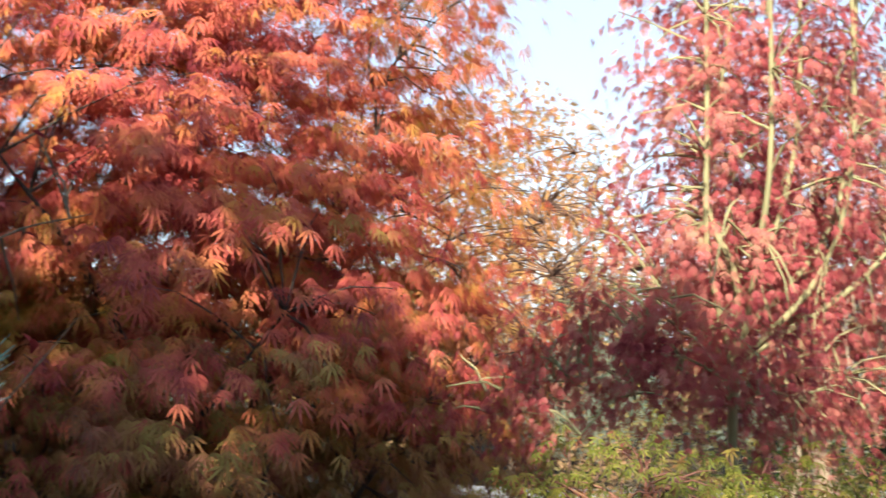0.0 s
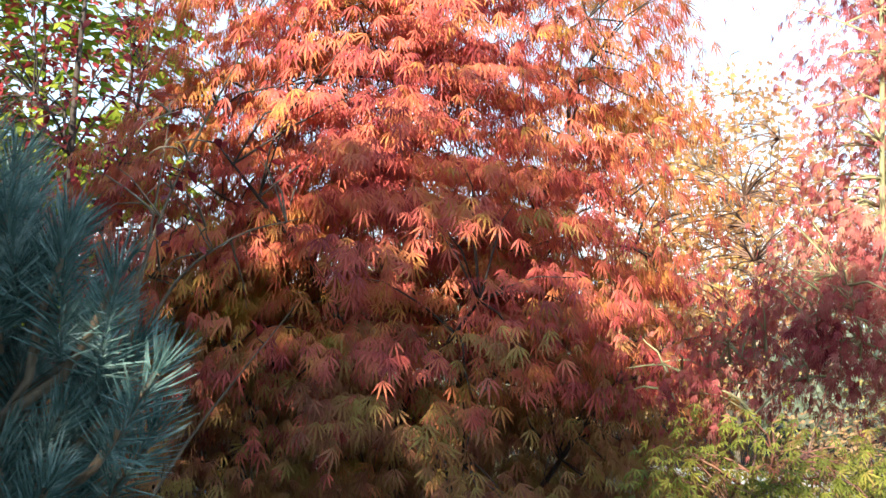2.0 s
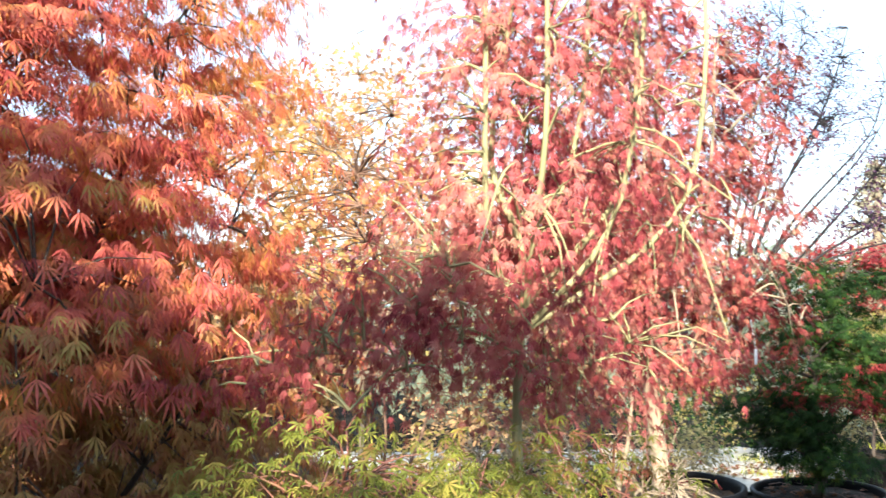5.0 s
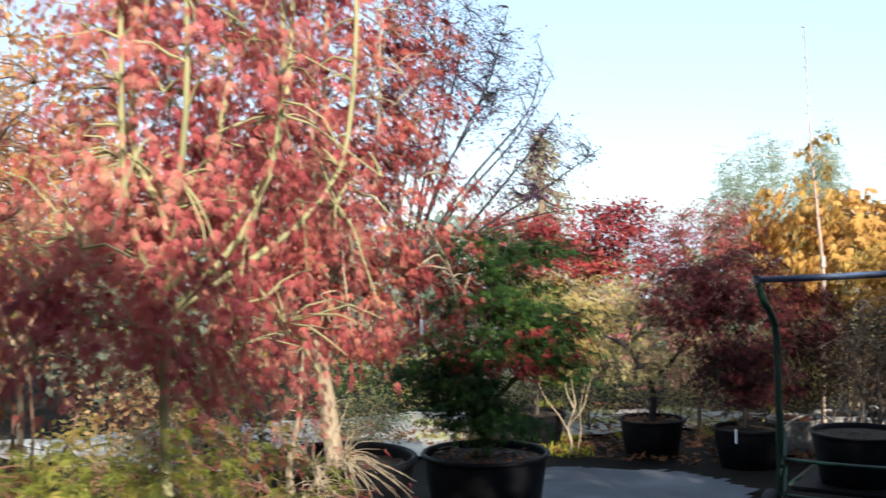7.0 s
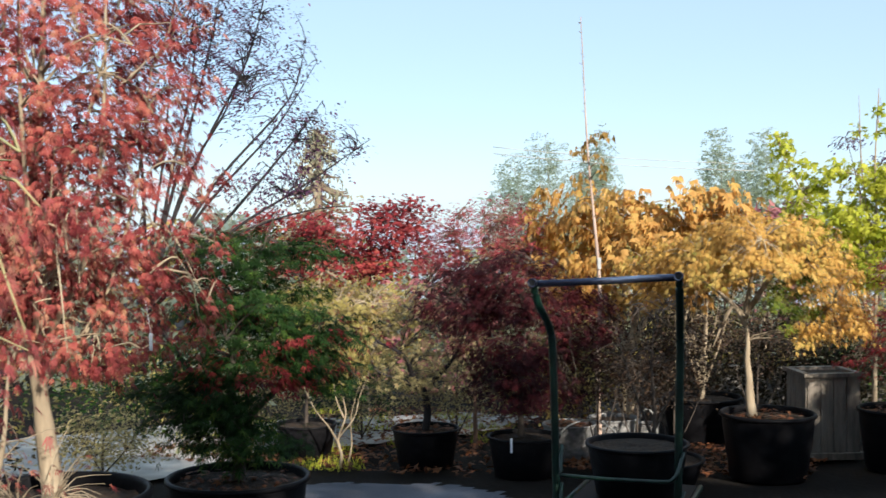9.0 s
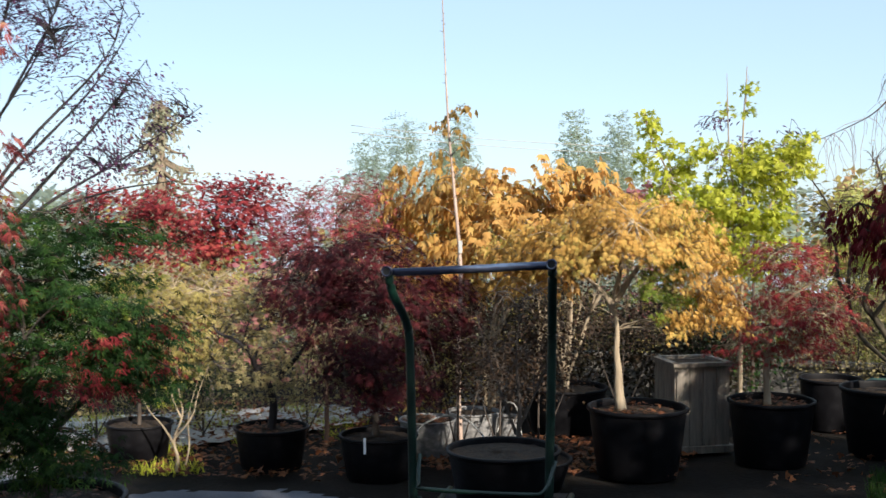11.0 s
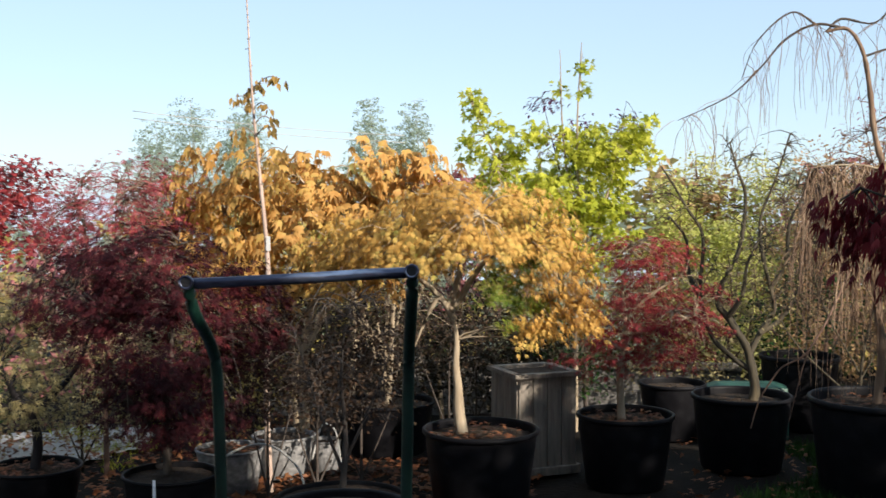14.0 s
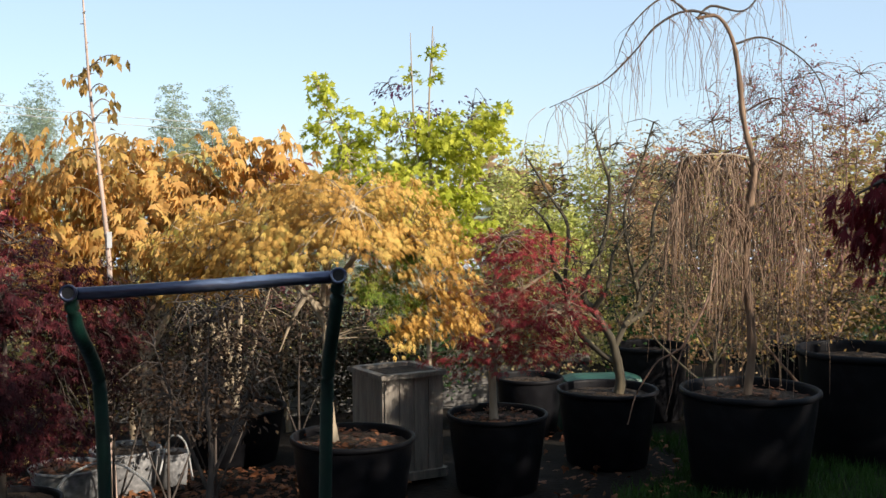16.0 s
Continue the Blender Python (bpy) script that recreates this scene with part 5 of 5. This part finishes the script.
    u = np.array([(x1 - x0) / ln, (y1 - y0) / ln, 0]); v = np.array([-u[1], u[0], 0])
    a, b = rng.uniform(0, ln, n), rng.uniform(-0.5, 0.5, n)
    top = np.interp(a, np.linspace(0, ln, len(heights)), heights) + 0.22 * np.sin(a * 2.7) + 0.16 * np.sin(a * 7.1 + 1) + rng.normal(0, 0.12, n)
    p = a[:, None] * u + b[:, None] * v + (rng.random(n) * top)[:, None] * np.array([0, 0, 1.0])
    # holes cut to let dapples of sun through
    gap = (np.sin(a * 8.5 + np.sin(p[:, 2] * 5)) * np.sin(p[:, 2] * 7.5 + a * 3) > closed) & (p[:, 2] > 3.0)
    p = p[~gap]; n = len(p)
    part_of("foliage", leaves("flake", p, rng.normal(size=(n, 3)), rng.normal(size=(n, 3)), rng.uniform(0.15, 0.25, n), M["green"], "foliage"), t)
    for k in range(9):
        w = Wood(6); q = u * ln * (k + 0.5) / 9 + np.array([0, 0, -0.05])
        w.limb(arc(q, q + np.array([0, 0, 2.4]), (0.03, 0, 0), 5, 0.02), 0.04, 0.012); w.part("stem", M["bark_dark"], t)


hedge(4.2, -3.6, 9.3, 2.9, (3.0, 3.5, 4.0, 4.5, 4.85, 5.0, 4.95, 5.05, 4.75, 4.95, 4.4, 4.33, 4.38, 4.38, 4.35, 4.28, 4.2, 4.05, 3.9, 3.6, 3.3), 3000)
# this hedge is added only to cut skylight on the orange maple
hedge(1.6, -7.5, -5.5, -7.0, (6.0, 6.2, 6.0, 6.1), 2200)
hedge(1.9, -7.3, 4.1, -4.5, (4.6, 4.6, 4.7, 4.75, 4.7, 4.27, 4.0, 3.4, 2.8, 2.3), 2700, 0.68)
# added crown blobs, each placed to throw a shadow patch on the maples
tree("shade_tree", (4.6, -4.9, 0.0), [[(0, 0, 0), (0.02, 0, 1.5), (-0.05, 0.1, 3.0), (-0.3, 0.2, 4.0)], [(-0.02, 0.05, 2.6), (-0.4, 0.1, 3.5), (-0.8, 0.0, 3.95)], [(-0.02, 0.05, 2.8), (-0.1, 0.8, 3.7), (-0.1, 1.5, 4.3)]],
     [(-0.9, -0.15, 3.65, 0.13, 0.03), (-0.70, 0.08, 3.88, 0.14, 0.10), (-0.58, 0.24, 3.8, 0.10, 0.08), (-0.1, 1.62, 4.4, 0.42, 0.3), (-1.18, -0.44, 4.15, 0.08, 0.11)], "flake", "green", 260, 10, 0.08, 0.12, "bark_dark", "large dark green tree beside the path", 0.4, 0.6, 0.07, 0.1, -1, 0.3, "shade trees", jitter=1.2)


# ---- cart ----
def cart():
    """Nursery hand cart: bent tubular handle, a tray between tube rails, two wheels."""
    z0 = float(lie(-0.6, 3.0)) + 0.01
    t = thing("hand_cart", -0.60, 2.905, z0, "green painted tubular hand cart with worn steel handle", "cart")
    t.rotation_euler = (0, 0, radians(7))
    H = 1.287 - z0
    part("handle_bar", pipe(spline([(-0.33, 0, H - 0.018), (-0.2, 0, H - 0.012), (0.0, 0.002, H - 0.001), (0.2, 0, H + 0.012), (0.33, 0, H + 0.018)], 4), 0.0165, 14), M["steel"], t, "worn blue-grey steel handle bar")
    for s in (-1, 1):
        low = -0.295 if s < 0 else 0.305
        top = np.array([s * 0.333, -0.034, H + s * 0.018 + 0.006])
        way = spline([top, (s * 0.333, -0.012, H + s * 0.018 - 0.001), (s * 0.333 + 0.2 * (low - s * 0.333), 0.035, H - 0.09 + s * 0.017), (s * 0.333 + 0.8 * (low - s * 0.333), 0.15, H - 0.23), (low, 0.185, H - 0.36), (low * 0.97, 0.19, 0.5), (low * 0.95, 0.19, 0.1)], 6)
        post = part("leg", pipe(way, 0.0185, 14), M["paint"], t)
        d = Vector(way[0] - way[1]).normalized()
        turn = Vector((0, 0, 1)).rotation_difference(d).to_matrix()
        ring = lathe([(0.0190, -0.016), (0.0215, -0.014), (0.0215, 0.002), (0.0145, 0.002), (0.0145, -0.006)], 18)
        # flat black disc paints the darkness inside the open tube
        dark_disc = lathe([(0.0, 0.0012), (0.0145, 0.0012)], 18)
        for bm, nm, mt, lab in ((ring, "tube_end", "steel", "worn bare steel tube end"), (dark_disc, "bore_shade", "rubber", "dark open end of the tube")):
            bmesh.ops.rotate(bm, matrix=turn, verts=bm.verts)
            bmesh.ops.translate(bm, vec=tuple(way[0]), verts=bm.verts)
            part(nm, bm, M[mt], post, lab)
    for zz, w in ((0.40, 0.25), (0.22, 0.25)):
        part("rail", pipe(spline([(-0.255, 0.19, zz + 0.12), (-0.235, 0.10, zz + 0.02), (-0.2, 0.09, zz), (0.2, 0.09, zz), (0.29, 0.10, zz + 0.02), (0.32, 0.19, zz + 0.12)], 4), 0.009, 10), M["paint"], t)
    part("deck", box(0.54, 0.56, 0.025, 0.006, (0.035, 0.47, 0.235)), M["plastic"], t, "dark deck")
    for s in (-1, 1):
        part("side_rail", pipe([(0.035 + s * 0.285, 0.19, 0.24), (0.035 + s * 0.285, 0.74, 0.24)], 0.014, 10), M["paint"], t)
    part("axle", pipe([(-0.365, 0.2, 0.11), (0.435, 0.2, 0.11)], 0.011), M["steel"], t)
    for s in (-1, 1):
        tyre = lathe([(0.055, -0.03), (0.09, -0.036), (0.105, -0.025), (0.11, 0), (0.105, 0.025), (0.09, 0.036), (0.055, 0.03), (0.055, -0.03)], 28)
        bmesh.ops.rotate(tyre, matrix=Matrix.Rotation(math.pi / 2, 3, "Y"), verts=tyre.verts)
        bmesh.ops.translate(tyre, vec=(0.035 + s * 0.37, 0.2, 0.11), verts=tyre.verts)
        wheel = part("tyre", tyre, M["rubber"], t)
        hub = lathe([(0.0, 0.02), (0.03, 0.02), (0.034, 0.012), (0.056, 0.01), (0.056, -0.01), (0.034, -0.012), (0.03, -0.02), (0.0, -0.02)], 24)
        bmesh.ops.rotate(hub, matrix=Matrix.Rotation(math.pi / 2, 3, "Y"), verts=hub.verts)
        bmesh.ops.translate(hub, vec=(0.035 + s * 0.37, 0.2, 0.11), verts=hub.verts)
        part("rim", hub, M["rim"], wheel, "pale metal wheel rim")


cart()
SOIL["on_cart"] = pot(-0.60, 3.36, 0.25, 0.48, "black plastic nursery pot standing on the cart", None, 0.224)


def crate(x, y, turn, top):
    """Weathered wooden planter box of upright boards with a capping frame."""
    z = float(lie(x, y)) + 0.01
    h = top - z
    t = thing("wooden_planter_box", x, y, z, "weathered grey wooden planter box", "planter")
    t.rotation_euler = (0, 0, radians(turn))
    w = 0.38
    for side in range(4):
        rot = Matrix.Rotation(side * math.pi / 2, 4, "Z")
        for k in range(4):
            bm = box(w / 4 - 0.004, 0.02, h - 0.05, 0.003, ((k - 1.5) * w / 4, -w / 2, (h - 0.05) / 2 + 0.02))
            bmesh.ops.transform(bm, matrix=rot, verts=bm.verts)
            part("board", bm, M["wood"], t)
        bm = box(w + 0.06, 0.05, 0.03, 0.004, (0, -w / 2 - 0.004, h - 0.015))
        bmesh.ops.transform(bm, matrix=rot, verts=bm.verts)
        part("capping", bm, M["wood"], t)
        bm = box(w + 0.03, 0.03, 0.05, 0.004, (0, -w / 2 - 0.022, 0.05))
        bmesh.ops.transform(bm, matrix=rot, verts=bm.verts)
        part("bottom_rail", bm, M["wood"], t)
    part("soil", box(w - 0.03, w - 0.03, 0.04, 0.004, (0, 0, h - 0.045)), M["soil"], t)


crate(-0.27, 6.7, 31, 0.455)


def plain(name, bm, mat, label, category, x=0, y=0, z=0, turn=0):
    me = bpy.data.meshes.new(name); bm.to_mesh(me); bm.free(); me.materials.append(M[mat])
    ob = new(name, me)
    ob.matrix_world = pose(x, y, z, 0, 0, turn)
    return tagged(ob, label, category)


def board_wall(x0, x1, y, top, slope):
    """Low wall of weathered boards on posts with a pale capping rail."""
    z0 = float(lie(x0, y)) - 0.05
    t = thing("low_board_wall", x0, y, z0, "low weathered board wall with a pale timber capping rail", "wall")
    h, ln = top - z0, x1 - x0
    part("capping_rail", box(ln, 0.10, 0.06, 0.01, (ln / 2, 0, h - 0.03)), M["wood"], t)
    rows = 3
    bh = (h - 0.06) / rows
    for k in range(rows):
        for q in range(2):
            part("board", box(ln / 2 - 0.006, 0.025, bh - 0.008, 0.004, (ln * (q + 0.5) / 2, 0.01 * (k % 2), bh * (k + 0.5))), M["wood_dark"], t)
    for q in range(5):
        part("post", box(0.08, 0.08, h - 0.07, 0.006, (0.05 + (ln - 0.1) * q / 4, 0.07, (h - 0.07) / 2)), M["wood_dark"], t)
    t.rotation_euler = (0, 0, radians(slope))


board_wall(-3.0, 1.2, 9.25, 0.13, 1.5)


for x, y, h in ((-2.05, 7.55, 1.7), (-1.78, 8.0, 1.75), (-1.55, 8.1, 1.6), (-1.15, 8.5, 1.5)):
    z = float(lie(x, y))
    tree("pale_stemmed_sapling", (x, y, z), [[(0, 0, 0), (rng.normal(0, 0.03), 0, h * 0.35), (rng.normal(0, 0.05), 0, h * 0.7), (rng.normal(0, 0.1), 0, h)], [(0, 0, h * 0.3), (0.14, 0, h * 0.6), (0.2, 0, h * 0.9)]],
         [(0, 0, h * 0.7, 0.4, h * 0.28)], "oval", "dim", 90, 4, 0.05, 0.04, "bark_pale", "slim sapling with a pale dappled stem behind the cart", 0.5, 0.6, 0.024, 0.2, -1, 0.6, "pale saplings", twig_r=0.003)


tree("pale_forked_sapling", (-2.07, 0.79, SOIL["fork"]),
     [[(0, 0, 0), (0.0, 0, 0.15), (-0.03, -0.02, 0.35), (0.02, 0.0, 0.6), (0.0, 0.05, 0.9)], [(0, 0, 0.12), (-0.12, -0.08, 0.3), (-0.2, -0.12, 0.5)], [(0, 0, 0.2), (0.1, 0.06, 0.35), (0.18, 0.1, 0.42)]],
     [(-0.02, 0, 0.45, 0.4, 0.25), (-0.3, -0.2, 0.25, 0.35, 0.2), (0.15, 0.1, 0.25, 0.35, 0.15), (-0.4, -0.35, 0.45, 0.35, 0.25)], "lace", "crimson", 430, 1, 0.03, 0.03, "bark_straw", "pale-barked forked sapling, nearly bare", 0.7, 0.6, 0.026, 0.2, -1, 0.95, twig_r=0.0022, hub=0.1)
tree("bare_pale_shrub", (-1.95, 0.05, 0.0),
     [[(0, 0, 0), (0, 0, 0.3), (0.03, 0, 0.6), (0, 0, 0.95)], [(0, 0, 0.1), (-0.1, -0.1, 0.4), (-0.2, -0.2, 0.8)], [(0, 0, 0.1), (0.1, 0.1, 0.4), (0.2, 0.15, 0.8)]],
     [(0, 0, 0.65, 0.4, 0.4), (0, 0, 0.3, 0.4, 0.25)], "oval", "shrub", 220, 2, 0.04, 0.028, "bark_pale", "bare pale twiggy shrub with a few leaves", 0.5, 0.6, 0.014, 0.15, -1, 1.0, twig_r=0.002)


def hose(name, pts, r, label):
    bm = pipe(spline(pts, 6), r, 8)
    plain(name, bm, "hose", label, "hose")


hose("irrigation_hose", [(-1.95, 5.6, -0.12), (-1.9, 5.7, 0.06), (-1.7, 5.8, 0.12), (-1.5, 5.75, 0.02), (-1.42, 5.7, -0.15)], 0.007, "thin pale irrigation hose looped between the pots")
hose("irrigation_hose", [(-1.6, 6.4, -0.1), (-1.55, 6.45, 0.1), (-1.45, 6.4, 0.08), (-1.4, 6.35, -0.12)], 0.006, "thin pale irrigation hose looped between the pots")
plain("plant_tag", box(0.016, 0.003, 0.10, 0.001), "tag", "white plastic plant tag stuck in a pot", "tag", -1.99, 4.965, 0.06, 5)
plain("folded_tarp", box(0.62, 0.3, 0.5, 0.1), "tarp", "green tarpaulin bundle behind the pots", "tarpaulin", 1.14, 8.3, float(lie(1.14, 8.3)) + 0.16, 10)


# dim and dusk shrubs bring shade in through their dark leaf colour
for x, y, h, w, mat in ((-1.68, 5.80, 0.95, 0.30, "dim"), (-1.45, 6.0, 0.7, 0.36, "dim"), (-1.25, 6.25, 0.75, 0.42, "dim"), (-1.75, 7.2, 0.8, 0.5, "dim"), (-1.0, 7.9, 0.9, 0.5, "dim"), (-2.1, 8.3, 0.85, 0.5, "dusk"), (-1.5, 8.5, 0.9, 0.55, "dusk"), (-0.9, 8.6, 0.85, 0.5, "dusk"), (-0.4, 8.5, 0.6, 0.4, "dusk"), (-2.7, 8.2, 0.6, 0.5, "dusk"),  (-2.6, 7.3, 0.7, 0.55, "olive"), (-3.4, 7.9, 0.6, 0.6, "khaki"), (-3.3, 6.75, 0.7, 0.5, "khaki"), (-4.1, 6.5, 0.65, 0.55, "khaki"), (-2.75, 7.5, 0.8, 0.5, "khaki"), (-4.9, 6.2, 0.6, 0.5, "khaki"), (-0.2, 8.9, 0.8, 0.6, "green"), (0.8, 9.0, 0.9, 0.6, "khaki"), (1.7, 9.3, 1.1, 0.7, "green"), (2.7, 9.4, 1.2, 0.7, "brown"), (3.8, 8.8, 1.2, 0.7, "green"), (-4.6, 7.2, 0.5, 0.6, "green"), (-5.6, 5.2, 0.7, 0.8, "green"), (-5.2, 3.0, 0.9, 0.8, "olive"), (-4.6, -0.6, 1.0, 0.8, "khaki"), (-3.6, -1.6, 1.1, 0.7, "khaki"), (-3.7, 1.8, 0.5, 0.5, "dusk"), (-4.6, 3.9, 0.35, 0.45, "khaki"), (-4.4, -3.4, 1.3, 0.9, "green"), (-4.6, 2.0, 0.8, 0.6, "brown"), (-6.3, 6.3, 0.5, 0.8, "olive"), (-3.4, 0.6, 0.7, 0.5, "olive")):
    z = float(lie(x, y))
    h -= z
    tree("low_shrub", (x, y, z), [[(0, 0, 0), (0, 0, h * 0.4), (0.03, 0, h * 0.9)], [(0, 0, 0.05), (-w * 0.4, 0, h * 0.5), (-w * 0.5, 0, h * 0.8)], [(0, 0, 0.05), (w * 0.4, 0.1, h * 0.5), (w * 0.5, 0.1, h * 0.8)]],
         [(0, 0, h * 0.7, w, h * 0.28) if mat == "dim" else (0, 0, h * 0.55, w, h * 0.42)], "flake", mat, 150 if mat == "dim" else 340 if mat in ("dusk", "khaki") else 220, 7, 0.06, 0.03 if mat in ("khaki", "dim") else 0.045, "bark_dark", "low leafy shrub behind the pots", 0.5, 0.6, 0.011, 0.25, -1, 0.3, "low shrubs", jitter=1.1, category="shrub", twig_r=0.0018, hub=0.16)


tree("bare_sapling", (-0.60, -2.82, 0.0),
     [[(0, 0, 0), (0, 0, 0.6), (0.02, 0.02, 1.24), (0.05, 0.06, 1.52), (0.08, 0.12, 1.71), (0.12, 0.24, 1.96)], [(0.02, 0.02, 1.2), (0.06, 0.1, 1.5), (0.1, 0.22, 1.62), (0.12, 0.35, 1.66)], [(0.02, 0.02, 1.3), (0.03, 0.08, 1.6), (0.04, 0.12, 1.85)], [(0.02, 0.0, 1.0), (0.08, 0.14, 1.25), (0.13, 0.33, 1.5)]],
     [(0.08, 0.15, 1.7, 0.2, 0.25)], "oval", "red", 26, 2, 0.03, 0.03, "bark", "bare grey sapling with thin twigs", 0.5, 0.6, 0.008, 0.2, -1, 1.0, twig_r=0.0018)


# ---- overhead wires beyond the trees ----
for dz in (0.0, 0.24):
    plain("overhead_wire", pipe(arc((-16.5, 35.97, 4.02 + dz), (-7.81, 38.89, 3.26 + dz), (0, 0, -0.1), 14), 0.013, 5), "hose", "pale overhead wire strung between the far poplars", "wire")


def pot_litter(key, x, y, r, n):
    """Dry leaves lying on a pot's soil."""
    a, d = rng.uniform(0, 6.283, n), np.sqrt(rng.random(n)) * r * 0.86
    pos = np.stack([x + d * np.cos(a), y + d * np.sin(a), np.full(n, SOIL[key] + 0.008) + rng.uniform(0, 0.012, n)], -1)
    ob = new("fallen_leaves", leaves("palm", pos, rng.normal(size=(n, 3)) * np.array([1, 1, 0.15]), np.array([0, 0, 1.0]) + rng.normal(0, 0.25, (n, 3)), rng.uniform(0.02, 0.045, n), M["litter"], "fallen_leaves"))
    tagged(ob, "dry brown leaves lying on the soil of a pot", "leaf litter", kind="stuff")


for key, x, y, r in (("yellow", -0.45, 5.66, 0.31), ("weep", 1.69, 6.29, 0.38), ("small", 0.30, 6.32, 0.28), ("green", -2.25, 2.36, 0.34), ("a", -2.87, 5.39, 0.25), ("grey", -2.0, 6.05, 0.2)):
    pot_litter(key, x, y, r, 90)
